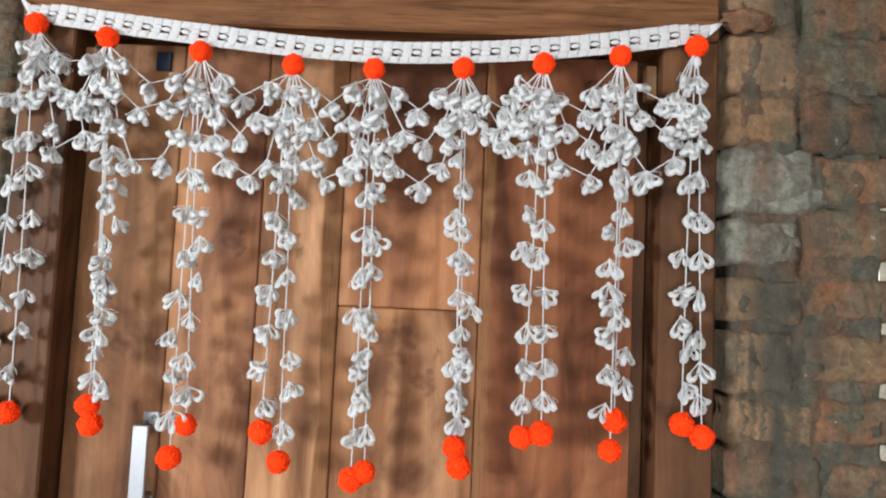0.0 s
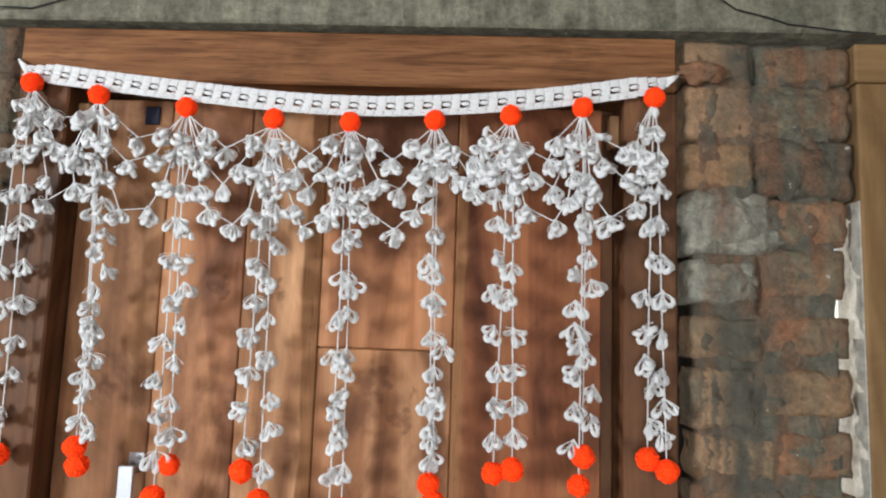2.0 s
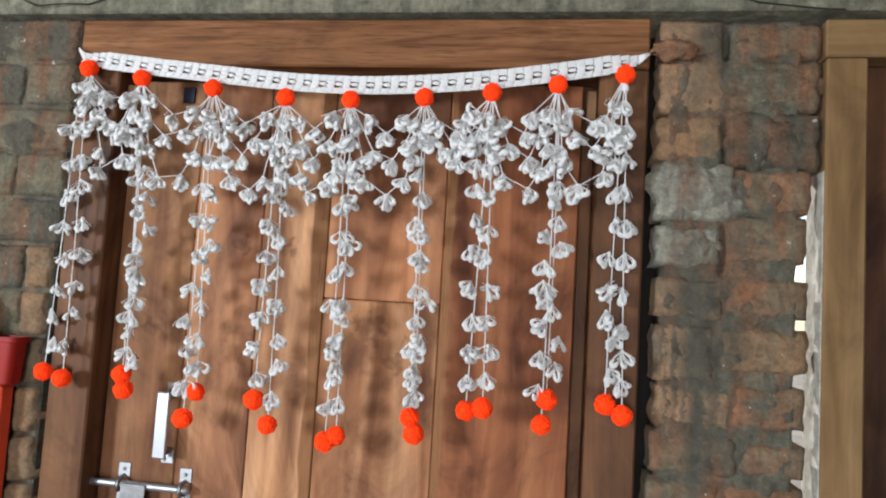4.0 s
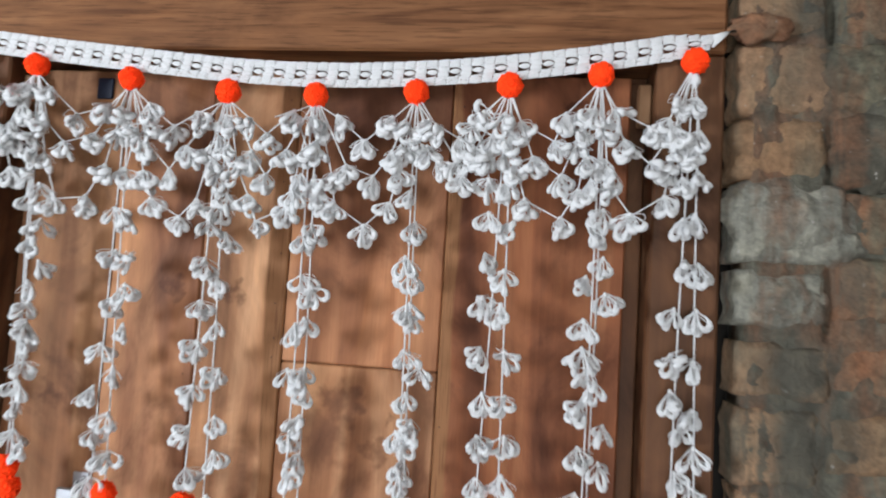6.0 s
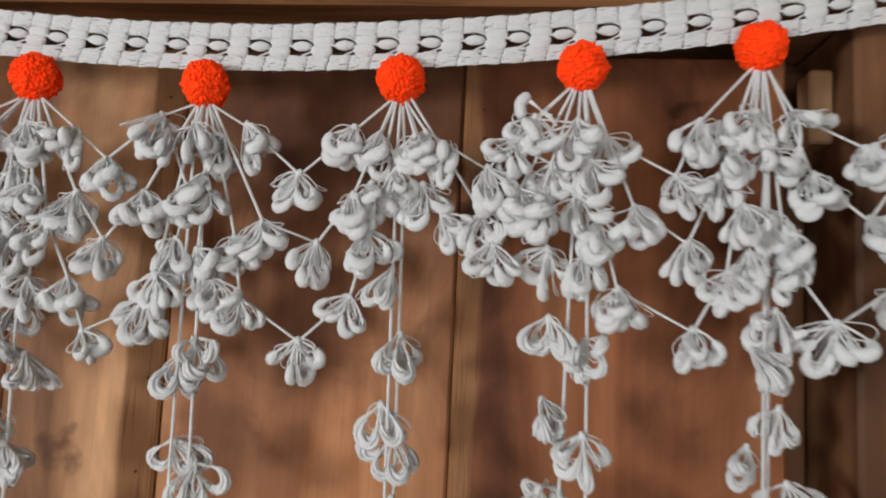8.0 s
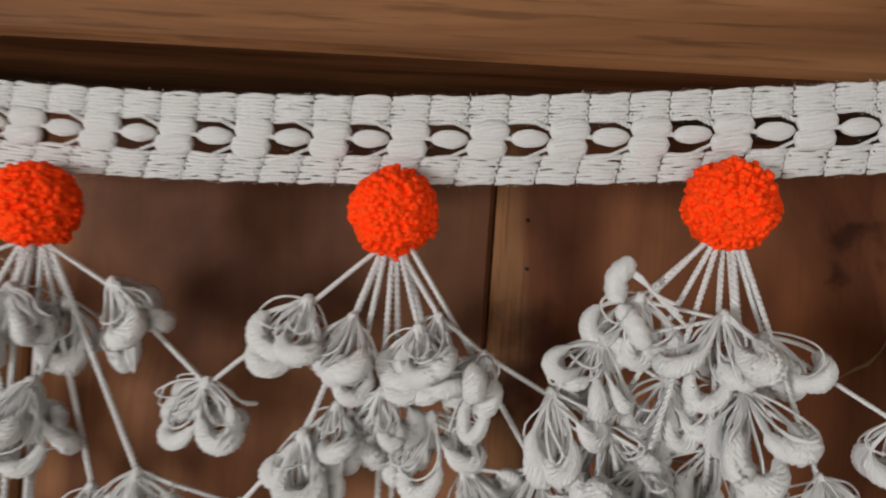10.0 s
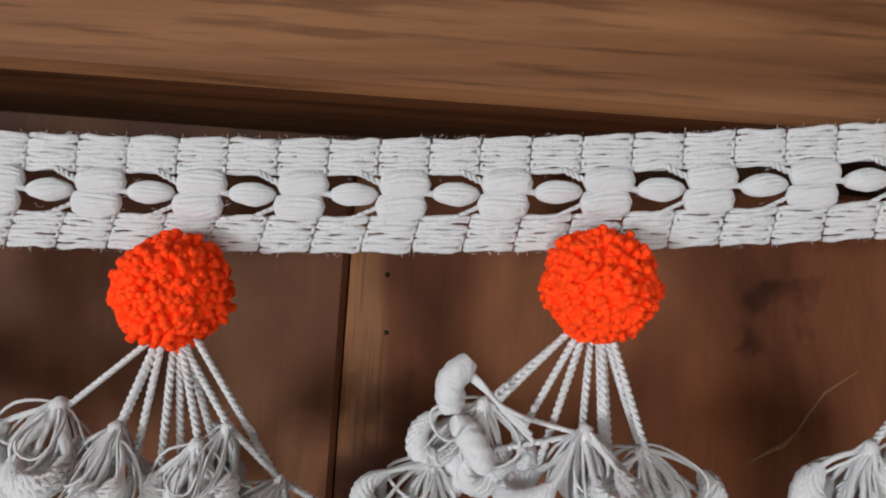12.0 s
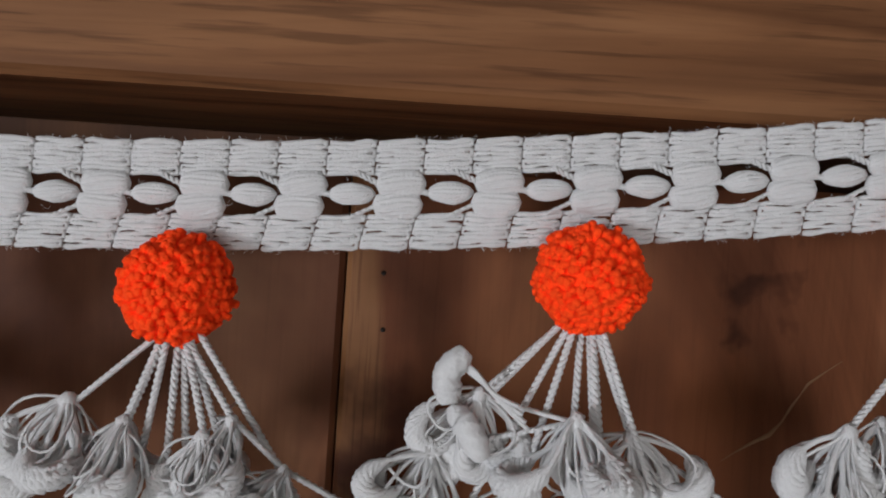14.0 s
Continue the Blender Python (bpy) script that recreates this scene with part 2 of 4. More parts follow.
def yarn(name, colour, deep, sheen, spin):
    m, n, l, b = material(name)
    v = coords(n, l, (1, 1, 1), shift=False)
    fine = node(n, "ShaderNodeTexNoise", Scale=1100.0, Detail=4.0, Roughness=0.75)
    l.new(v, fine.inputs["Vector"])
    geo = n.new("ShaderNodeNewGeometry")
    tint = ramp(n, l, geo.outputs["Random Per Island"], [(0.0, deep), (1.0, colour)])
    shade = ramp(n, l, fine.outputs[0], [(0.25, (0.92, 0.92, 0.92)), (0.6, (1, 1, 1))])
    l.new(blend(n, l, 0.8, tint, shade, "MULTIPLY"), b.inputs["Base Color"])
    b.inputs["Roughness"].default_value = 0.85
    b.inputs["Sheen Weight"].default_value = sheen
    b.inputs["Sheen Roughness"].default_value = 0.4
    b.inputs["Specular IOR Level"].default_value = 0.2
    b.inputs["Subsurface Weight"].default_value = spin
    b.inputs["Subsurface Radius"].default_value = (1.0, 0.9, 0.9)
    b.inputs["Subsurface Scale"].default_value = 0.005
    bump(n, l, b, fine.outputs[0], 0.8, 0.0010)
    return m


WHITE_YARN = yarn("white_yarn", (0.83, 0.83, 0.825), (0.79, 0.79, 0.785), 0.25, 0.0)
# red above one puts a fluorescent-looking glow into the base colour
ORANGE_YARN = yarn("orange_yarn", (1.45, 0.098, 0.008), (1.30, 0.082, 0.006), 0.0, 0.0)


def plain(name, colour, rough, metal=0.0, vary=0.35, scale=60.0):
    m, n, l, b = material(name)
    v = coords(n, l, (1, 1, 1))
    tex = node(n, "ShaderNodeTexNoise", Scale=scale, Detail=5.0, Roughness=0.65)
    l.new(v, tex.inputs["Vector"])
    col = ramp(n, l, tex.outputs[0], [(0.3, tuple(c * (1 - vary) for c in colour)), (0.65, colour)])
    l.new(col, b.inputs["Base Color"])
    rr = n.new("ShaderNodeMapRange")
    rr.inputs["To Min"].default_value, rr.inputs["To Max"].default_value = max(0.05, rough - 0.12), rough + 0.15
    l.new(tex.outputs[0], rr.inputs["Value"])
    l.new(rr.outputs[0], b.inputs["Roughness"])
    b.inputs["Metallic"].default_value = metal
    b.inputs["Specular IOR Level"].default_value = 0.25
    bump(n, l, b, tex.outputs[0], 0.12, 0.001)
    return m


STEEL = plain("brushed_steel", (0.50, 0.51, 0.53), 0.45, 0.9, 0.12, 200.0)
DULL_STEEL = plain("dull_steel", (0.36, 0.36, 0.36), 0.48, 1.0, 0.35, 90.0)
IRON = plain("dark_iron", (0.05, 0.045, 0.04), 0.55, 0.8)
BLUE_DARK = plain("blue_black_paint", (0.012, 0.016, 0.034), 0.5)
RED_PLASTIC = plain("red_plastic", (0.30, 0.016, 0.010), 0.5, 0.0, 0.2, 20.0)
RED_EDGE = plain("orange_red_edging", (0.72, 0.075, 0.03), 0.45, 0.0, 0.2, 20.0)
GREY_SHEET = plain("grey_sheet_metal", (0.10, 0.097, 0.09), 0.5, 0.0, 0.25, 12.0)
BEIGE_CLOTH = plain("beige_cloth", (0.34, 0.27, 0.16), 0.95, 0.0, 0.4, 30.0)
BLACK_WIRE = plain("black_cable", (0.02, 0.02, 0.02), 0.5)
BARK = plain("weathered_white_wood", (0.58, 0.55, 0.47), 0.85, 0.0, 0.55, 45.0)
FLOOR_MAT = plain("cement_floor", (0.22, 0.21, 0.19), 0.8, 0.0, 0.35, 8.0)
# near black, the deep shade of the frame gaps put into the colour
GAP_SHADE = plain("gap_shade_black", (0.022, 0.020, 0.017), 0.95)
EARTH = plain("yard_earth", (0.32, 0.27, 0.20), 0.95, 0.0, 0.4, 2.0)


# ---- mesh tools ----
class Geo:
    """Vertices and faces gathered for one mesh."""

    def __init__(self):
        self.v, self.f = [], []

    def add(self, verts, faces):
        k = len(self.v)
        self.v.extend(tuple(map(float, p)) for p in verts)
        self.f.extend(tuple(i + k for i in face) for face in faces)
        return self

    def box(self, x0, x1, y0, y1, z0, z1, bevel=0.002):
        """A box with chamfered edges."""
        c = np.array(((x0 + x1) / 2, (y0 + y1) / 2, (z0 + z1) / 2))
        h = np.array(((x1 - x0) / 2, (y1 - y0) / 2, (z1 - z0) / 2))
        e = min(bevel, 0.45 * min(h))
        verts, ids = [], {}
        for sx in (-1, 1):
            for sy in (-1, 1):
                for sz in (-1, 1):
                    s = np.array((sx, sy, sz))
                    for axis in range(3):
                        q = h - e
                        q[axis] = h[axis]
                        ids[(sx, sy, sz, axis)] = len(verts)
                        verts.append(c + s * q)
        faces = []
        for axis in range(3):
            o = [a for a in range(3) if a != axis]
            for s in (-1, 1):
                ring = []
                for a, b2 in ((-1, -1), (1, -1), (1, 1), (-1, 1)):
                    k = [0, 0, 0]
                    k[axis], k[o[0]], k[o[1]] = s, a, b2
                    ring.append(ids[(*k, axis)])
                faces.append(ring if (s > 0) == (axis != 1) else ring[::-1])
        for a in range(3):
            i, j = [k for k in range(3) if k != a]
            for si in (-1, 1):
                for sj in (-1, 1):
                    p, q = [0, 0, 0], [0, 0, 0]
                    p[a], q[a] = -1, 1
                    p[i] = q[i] = si
                    p[j] = q[j] = sj
                    faces.append([ids[(*p, i)], ids[(*q, i)], ids[(*q, j)], ids[(*p, j)]])
        for sx in (-1, 1):
            for sy in (-1, 1):
                for sz in (-1, 1):
                    faces.append([ids[(sx, sy, sz, a)] for a in range(3)])
        return self.add(verts, faces)

    def tube(self, pts, radii, sides=6, closed=False, cap=True, ribs=0.0):
        """A tube along points with a radius at each; ribs: how deep the plies of twisted yarn stand out."""
        p = np.asarray(pts, float)
        n = len(p)
        r = np.full(n, radii) if np.isscalar(radii) else np.asarray(radii, float)
        t = (np.roll(p, -1, 0) - np.roll(p, 1, 0)) if closed else np.gradient(p, axis=0)
        t /= np.maximum(np.linalg.norm(t, axis=1, keepdims=True), 1e-9)
        ref = np.array((0.31, 0.92, 0.24))
        if abs(np.dot(t.mean(0), ref)) > 0.9 * np.linalg.norm(t.mean(0)) + 1e-6:
            ref = np.array((0.9, 0.1, 0.4))
        u = ref - t * (t @ ref)[:, None]
        u /= np.maximum(np.linalg.norm(u, axis=1, keepdims=True), 1e-9)
        w = np.cross(t, u)
        a = np.linspace(0, 2 * np.pi, sides, endpoint=False)
        ply = 1 + ribs * np.cos(4 * a[None, :] + 0.75 * np.arange(n)[:, None])
        ring = p[:, None] + (r[:, None] * ply)[:, :, None] * (u[:, None] * np.cos(a)[None, :, None] + w[:, None] * np.sin(a)[None, :, None])
        faces = []
        for i in range(n if closed else n - 1):
            j = (i + 1) % n
            for k in range(sides):
                q = (k + 1) % sides
                faces.append((i * sides + k, i * sides + q, j * sides + q, j * sides + k))
        if cap and not closed:
            faces += [tuple(range(sides))[::-1], tuple((n - 1) * sides + k for k in range(sides))]
        return self.add(ring.reshape(-1, 3), faces)

    def ball(self, centre, size, around=10, rings=7, rough=0.0, seed=0):
        """An ellipsoid, made uneven by rough."""
        verts, faces = [], []
        for i in range(rings + 1):
            th = math.pi * i / rings
            for k in range(around):
                ph = 2 * math.pi * k / around
                d = Vector((math.sin(th) * math.cos(ph), math.sin(th) * math.sin(ph), math.cos(th)))
                f = 1 + rough * noise.noise(d * 2.2 + Vector((seed, 0, 0)))
                verts.append((centre[0] + size[0] * d.x * f, centre[1] + size[1] * d.y * f, centre[2] + size[2] * d.z * f))
        for i in range(rings):
            for k in range(around):
                q = (k + 1) % around
                faces.append((i * around + k, (i + 1) * around + k, (i + 1) * around + q, i * around + q))
        return self.add(verts, faces)

    def mesh(self, name, mat, smooth=True):
        me = bpy.data.meshes.new(name)
        me.from_pydata(self.v, [], self.f)
        me.materials.append(mat)
        me.polygons.foreach_set("use_smooth", [smooth] * len(me.polygons))
        me.validate()
        me.update()
        return me


def part(name, shape, mat, parent=None, label="", smooth=False, at=None):
    """One mesh object under a thing or a part; shape is a Geo or a mesh."""
    me = shape.mesh(name, mat, smooth) if isinstance(shape, Geo) else shape
    ob = new(name, me)
    if parent:
        ob.parent = parent
    if at is not None:
        ob.matrix_basis = at
    if label:
        ob["label"] = label
    return ob


def thing(name, label, category, group="", kind="", at=(0, 0, 0)):
    ob = new(name)
    ob.empty_display_size = 0.05
    ob.location = at
    return tagged(ob, label, category, group, kind)


# ---- the wall round the door, beam, floor, room ----
def slab(name, label, mat, *ext, category="wall", bevel=0.004):
    return tagged(part(name, Geo().box(*ext, bevel), mat), label, category, kind="structure")


WALL_D = 0.12
slab("floor", "bare grey cement floor of the room", FLOOR_MAT, -2.1, 2.1, -3.5, 0.14, -0.10, 0.0, category="floor")
slab("ceiling", "plain grey plastered ceiling of the room", PLASTER, -2.1, 2.1, -3.5, 0.14, 2.75, 2.85, category="ceiling")
slab("ground", "dry sunlit earth of the yard outside", EARTH, -60, 60, 0.15, 120, -0.2, -0.12, category="ground")
slab("wall_beam", "rough grey cast concrete beam over the door frames", CONCRETE, -2.0, 2.0, -0.012, WALL_D, 2.112, 2.36, category="beam")
slab("wall_top", "grey plastered wall above the concrete beam", PLASTER, -2.0, 2.0, 0.004, WALL_D, 2.362, 2.75)
# unseen south wall, left open for the added fill lamp
slab("wall_south", "plain plastered wall beside the unseen fill-light opening", PLASTER, -2.0, -0.5, -3.5, -3.4, 0.0, 2.75)
slab("wall_south_east", "plain plastered wall beside the unseen fill-light opening", PLASTER, 0.9, 2.0, -3.5, -3.4, 0.0, 2.75)
slab("wall_south_head", "plain plastered wall over the unseen fill-light opening", PLASTER, -0.498, 0.898, -3.5, -3.4, 2.2, 2.75)
slab("wall_east", "plain plastered side wall of the room", PLASTER, 2.0, 2.1, -3.5, 0.12, 0.0, 2.75)
slab("wall_west_low", "plain plastered wall below the window", PLASTER, -2.1, -2.0, -3.5, 0.12, 0.0, 1.2)
slab("wall_west_high", "plain plastered wall over the window", PLASTER, -2.1, -2.0, -3.5, 0.12, 2.3, 2.75)
slab("wall_west_near", "plain plastered wall beside the window", PLASTER, -2.1, -2.0, -3.5, -2.80, 1.202, 2.298)
slab("wall_west_far", "plain plastered wall beside the window", PLASTER, -2.1, -2.0, -2.05, 0.12, 1.202, 2.298)

wall_left = slab("wall_north_west", "rough brick wall smeared with grey cement", MORTAR, -2.0, -0.517, 0.010, WALL_D, 0.0, 2.108)
wall_mid = slab("wall_north_middle", "rough brick pier between two wooden door frames", MORTAR, 0.532, 0.729, 0.040, WALL_D - 0.03, 0.0, 2.108)
# added strips that stop sun leaks and darken the gaps beside the frame
slab("wall_packing", "added near-black strip for the shaded gap beside the door frame", GAP_SHADE, 0.5008, 0.5360, 0.0915, 0.112, 0.0, 2.108)
slab("wall_packing_west", "added near-black strip for the shaded gap beside the door frame", GAP_SHADE, -0.5240, -0.5008, 0.060, 0.104, 0.0, 2.108)
wall_right = slab("wall_north_east", "rough brick wall beyond the second door", MORTAR, 1.70, 2.0, 0.022, WALL_D, 0.0, 2.108)


def rough_brick(w, h, d, wobble, seed):
    """A brick with a lumpy front and worn corners; its front face lies at y = 0, its body behind."""
    nx, nz = max(5, round(w / 0.008)), max(5, round(h / 0.008))
    verts, faces, front = [], [], {}
    for i in range(nx + 1):
        for k in range(nz + 1):
            x, z = w * (i / nx - 0.5), h * (k / nz - 0.5)
            ex, ez = 1 - abs(2 * i / nx - 1), 1 - abs(2 * k / nz - 1)
            p = Vector((x * 28 + seed * 7.3, z * 28, seed))
            lump = noise.noise(p) + 0.7 * noise.noise(p * 2.7)
            round_off = 0.0045 * (max(0, 1 - ex / 0.22) ** 2 + max(0, 1 - ez / 0.3) ** 2)
            sx = (noise.noise(Vector((z * 45, seed * 3.1, 2))) * 0.006 if i in (0, nx) else 0) * (1 + 30 * wobble)
            sz = (noise.noise(Vector((x * 40, seed * 1.7, 9))) * 0.004 if k in (0, nz) else 0) * (1 + 30 * wobble)
            front[i, k] = len(verts)
            verts.append((x + sx, round_off - wobble * lump, z + sz))
    for i in range(nx):
        for k in range(nz):
            faces.append((front[i, k], front[i + 1, k], front[i + 1, k + 1], front[i, k + 1]))
    rim = [(i, 0) for i in range(nx)] + [(nx, k) for k in range(nz)] + [(i, nz) for i in range(nx, 0, -1)] + [(0, k) for k in range(nz, 0, -1)]
    back = len(verts)
    verts += [(verts[front[q]][0], d, verts[front[q]][2]) for q in rim]
    for j in range(len(rim)):
        q = (j + 1) % len(rim)
        faces.append((front[rim[q]], front[rim[j]], back + j, back + q))
    faces.append(tuple(range(back, back + len(rim))))
    return Geo().add(verts, faces)


brick_seed = 0


PIER_Y = 0.010


def lay(parent, x0, x1, z0, z1, mat, wobble=0.002, proud=0.0, depth=0.1):
    """Lay one brick into a wall."""
    global brick_seed
    brick_seed += 1
    g = rough_brick(x1 - x0, z1 - z0, 0.068 if parent is wall_mid else depth, wobble, brick_seed)
    return part("brick", g, mat, parent, smooth=True, at=Matrix.Translation(((x0 + x1) / 2, 0.004 - proud + (PIER_Y if parent is wall_mid else 0.0), (z0 + z1) / 2)))


def mortar_bed(parent, x0, x1, z0, z1, mat, step=0.006, pits=()):
    """The lumpy mortar between the bricks: a rough face that stands nearly flush with them, with open pits."""
    nx, nz = round((x1 - x0) / step), round((z1 - z0) / step)
    verts, faces = [], []
    for i in range(nx + 1):
        for k in range(nz + 1):
            x, z = x0 + (x1 - x0) * i / nx, z0 + (z1 - z0) * k / nz
            p = Vector((x, 0.0, z))
            y = PIER_Y + 0.0070 - 0.0065 * noise.noise(p * 21) - 0.0045 * noise.noise(p * 55) - 0.0022 * noise.noise(p * 130)
            for px, pz, rx, rz in pits:
                y += 0.030 * math.exp(-((x - px) / rx) ** 4 - ((z - pz) / rz) ** 4)
            edge = min(i, nx - i, k, nz - k)
            verts.append((x, y + (0.03 if edge == 0 else 0.0), z))
    for i in range(nx):
        for k in range(nz):
            a = i * (nz + 1) + k
            faces.append((a, a + nz + 1, a + nz + 2, a + 1))
    return part("mortar", Geo().add(verts, faces), mat, parent, smooth=True)


mortar_bed(wall_mid, 0.530, 0.736, 1.20, 2.109, MORTAR,
           pits=((0.622, 2.070, 0.006, 0.026), (0.621, 1.908, 0.004, 0.040), (0.624, 1.740, 0.005, 0.040), (0.524, 1.505, 0.014, 0.010), (0.522, 1.375, 0.012, 0.008), (0.655, 1.872, 0.035, 0.004)))
# pier between the doors, course by course from the beam down
lay(wall_mid, 0.518, 0.614, 2.052, 2.107, BRICK_ORANGE, 0.003)
lay(wall_mid, 0.629, 0.761, 2.047, 2.100, BRICK_HALF, 0.003)
lay(wall_mid, 0.518, 0.620, 1.957, 2.040, BRICK_ORANGE, 0.003)
lay(wall_mid, 0.623, 0.761, 1.960, 2.040, BRICK_GREY, 0.003)
lay(wall_mid, 0.516, 0.615, 1.879, 1.949, BRICK_TAN, 0.0025)
lay(wall_mid, 0.628, 0.761, 1.870, 1.955, BRICK_DARK, 0.006, 0.003)
lay(wall_mid, 0.520, 0.640, 1.782, 1.872, BRICK_PALE, 0.006, 0.003)
lay(wall_mid, 0.648, 0.750, 1.798, 1.864, BRICK_BARE, 0.003)
lay(wall_mid, 0.521, 0.618, 1.708, 1.772, BRICK_PALE, 0.004)
lay(wall_mid, 0.631, 0.745, 1.721, 1.792, BRICK_HALF, 0.003)
lay(wall_mid, 0.524, 0.625, 1.629, 1.690, BRICK_ORANGE, 0.003)
lay(wall_mid, 0.630, 0.748, 1.636, 1.694, BRICK_BARE, 0.0025)
lay(wall_mid, 0.524, 0.614, 1.532, 1.618, BRICK_ORANGE, 0.003)
lay(wall_mid, 0.620, 0.749, 1.552, 1.617, BRICK_TAN, 0.003)
lay(wall_mid, 0.529, 0.640, 1.459, 1.522, BRICK_ORANGE, 0.003)
lay(wall_mid, 0.644, 0.748, 1.468, 1.530, BRICK_BARE, 0.003)
lay(wall_mid, 0.525, 0.652, 1.390, 1.450, BRICK_HALF, 0.003)
lay(wall_mid, 0.658, 0.749, 1.396, 1.444, BRICK_BARE, 0.003)
for row in range(16):
    top = 1.380 - 0.083 * row
    cut = 0.575 if row % 2 else 0.63
    lay(wall_mid, 0.520, cut - 0.004, top - 0.072, top, random.choice((BRICK_GREY, BRICK_HALF)), 0.003)
    lay(wall_mid, cut + 0.004, 0.744, top - 0.072, top, random.choice((BRICK_GREY, BRICK_BARE)), 0.003)

# wall beside the door's hinge side, covered with cement
for row in range(22):
    top = 2.106 - 0.0835 * row
    x = -0.512
    k = 0
    while x > -1.25:
        w = (0.118 if (row + k) % 3 == 0 else 0.235) if k else (0.10 if row % 2 else 0.20)
        if row >= 5 and k == 0:
            lay(wall_left, x - 0.055, x - 0.008, top - 0.074, top, BRICK_TAN, 0.006, 0.006)
            w = 0.062
        else:
            lay(wall_left, x - w + 0.006, x, top - 0.0765, top, BRICK_GREY if (row * 3 + k) % 4 else BRICK_DARK, 0.003, 0.003)
        x -= w
        k += 1


def smear(parent, x, z, rx, rz, thick, mat):
    """A lumpy pat of cement with a ragged rim, pressed over the joints."""
    global brick_seed
    brick_seed += 1
    n, rings = 30, 9
    verts, faces = [], []
    for i in range(rings + 1):
        f = i / rings
        for k in range(n):
            a = 2 * math.pi * k / n
            rag = 1 + 0.35 * noise.noise(Vector((1.6 * math.cos(a), 1.6 * math.sin(a), brick_seed * 2.3)))
            px, pz = rx * f * rag * math.cos(a), rz * f * rag * math.sin(a)
            lump = noise.noise(Vector((px * 60, pz * 60, brick_seed)))
            verts.append((px, 0.012 * f ** 3 - thick * (1 - f * f) - (0.25 * thick + 0.002) * (lump + 0.6 * noise.noise(Vector((px * 150, pz * 150, brick_seed)))) * (1 - f ** 4), pz))
    for i in range(rings):
        for k in range(n):
            q = (k + 1) % n
            faces.append((i * n + k, i * n + q, (i + 1) * n + q, (i + 1) * n + k))
    part("cement_pat", Geo().add(verts, faces), mat, parent, smooth=True, at=Matrix.Translation((x, 0.002 + (PIER_Y if parent is wall_mid else 0.0), z)))


for x, z, rx, rz, thick, mat in ((0.672, 2.004, 0.098, 0.043, 0.003, BRICK_GREY), (0.690, 1.915, 0.066, 0.046, 0.009, BRICK_DARK), (0.672, 1.900, 0.030, 0.030, 0.010, BRICK_DARK),
                                 (0.585, 1.832, 0.078, 0.050, 0.012, BRICK_PALE), (0.555, 1.858, 0.040, 0.026, 0.009, BRICK_PALE), (0.630, 1.805, 0.034, 0.024, 0.007, BRICK_PALE),
                                 (0.570, 1.742, 0.052, 0.034, 0.005, BRICK_PALE),):
    smear(wall_mid, x, z, rx, rz, thick, mat)
for k in range(16):
    smear(wall_left, -0.60 - 0.075 * (k % 4) - random.uniform(0, 0.03), 2.06 - 0.085 * (k // 2) + random.uniform(-0.02, 0.02), random.uniform(0.05, 0.09), random.uniform(0.03, 0.05), random.uniform(0.003, 0.007), (BRICK_GREY, BRICK_DARK, BRICK_GREY)[k % 3])

# lump of red clay at the pier's upper corner, where the hanging is tied
tagged(part("clay_lump", Geo().ball((0.536, 0.006, 2.053), (0.036, 0.014, 0.017), 22, 14, 0.45, 3), BRICK_BARE, smooth=True),
       "broken red brick lump beside the door frame", "brick lump", kind="structure")


# ---- the door and its frame ----
def board(name, parent, x0, x1, y0, y1, z0, z1, mat, bevel=0.002, label=""):
    c = ((x0 + x1) / 2, (y0 + y1) / 2, (z0 + z1) / 2)
    g = Geo().box(x0 - c[0], x1 - c[0], y0 - c[1], y1 - c[1], z0 - c[2], z1 - c[2], bevel)
    return part(name, g, mat, parent, label, at=Matrix.Translation(c))


LINTEL_Z = 2.021
frame_1 = thing("door_frame", "brown varnished timber door frame in a brick wall", "door frame", kind="structure")
board("head", frame_1, -0.500, 0.500, 0.000, 0.100, LINTEL_Z, 2.104, LINTEL, 0.003)
board("jamb", frame_1, -0.500, -0.421, 0.003, 0.100, 0.0, LINTEL_Z - 0.001, JAMB, 0.003)
board("jamb", frame_1, 0.423, 0.500, 0.003, 0.100, 0.0, LINTEL_Z - 0.001, JAMB, 0.003)

door = thing("plank_door", "closed brown wooden plank door inside a timber frame", "door", kind="structure")
DOOR_Y, DOOR_B, DOOR_T = 0.050, 0.085, LINTEL_Z - 0.014
board("plank", door, -0.418, -0.2765, DOOR_Y, DOOR_B, 0.02, DOOR_T, PLANK_A)
board("plank", door, -0.2753, -0.1481, DOOR_Y, DOOR_B, 0.02, DOOR_T, PLANK_B)
board("plank", door, -0.1469, -0.0281, DOOR_Y, DOOR_B, 0.02, DOOR_T, PLANK_C)
board("plank", door, -0.0269, 0.1771, DOOR_Y + 0.001, DOOR_B, 1.6270, DOOR_T, PLANK_D)
board("plank", door, -0.0269, 0.1771, DOOR_Y + 0.001, DOOR_B, 0.02, 1.6258, PLANK_E)
board("plank", door, 0.1780, 0.3995, DOOR_Y, DOOR_B, 0.02, DOOR_T, PLANK_F)
# stands in for the shaded recess beside the jamb, as a dark strip
board("plank", door, 0.4000, 0.4215, DOOR_Y + 0.024, DOOR_B, 0.02, DOOR_T, JAMB)
board("wedge", door, 0.406, 0.4215, 0.028, 0.0495, 1.942, 1.992, WEDGE, 0.002, "short pale wooden wedge")
board("wedge", door, -0.4195, -0.401, 0.028, 0.0495, 1.955, 1.993, WEDGE, 0.002, "short pale wooden wedge")
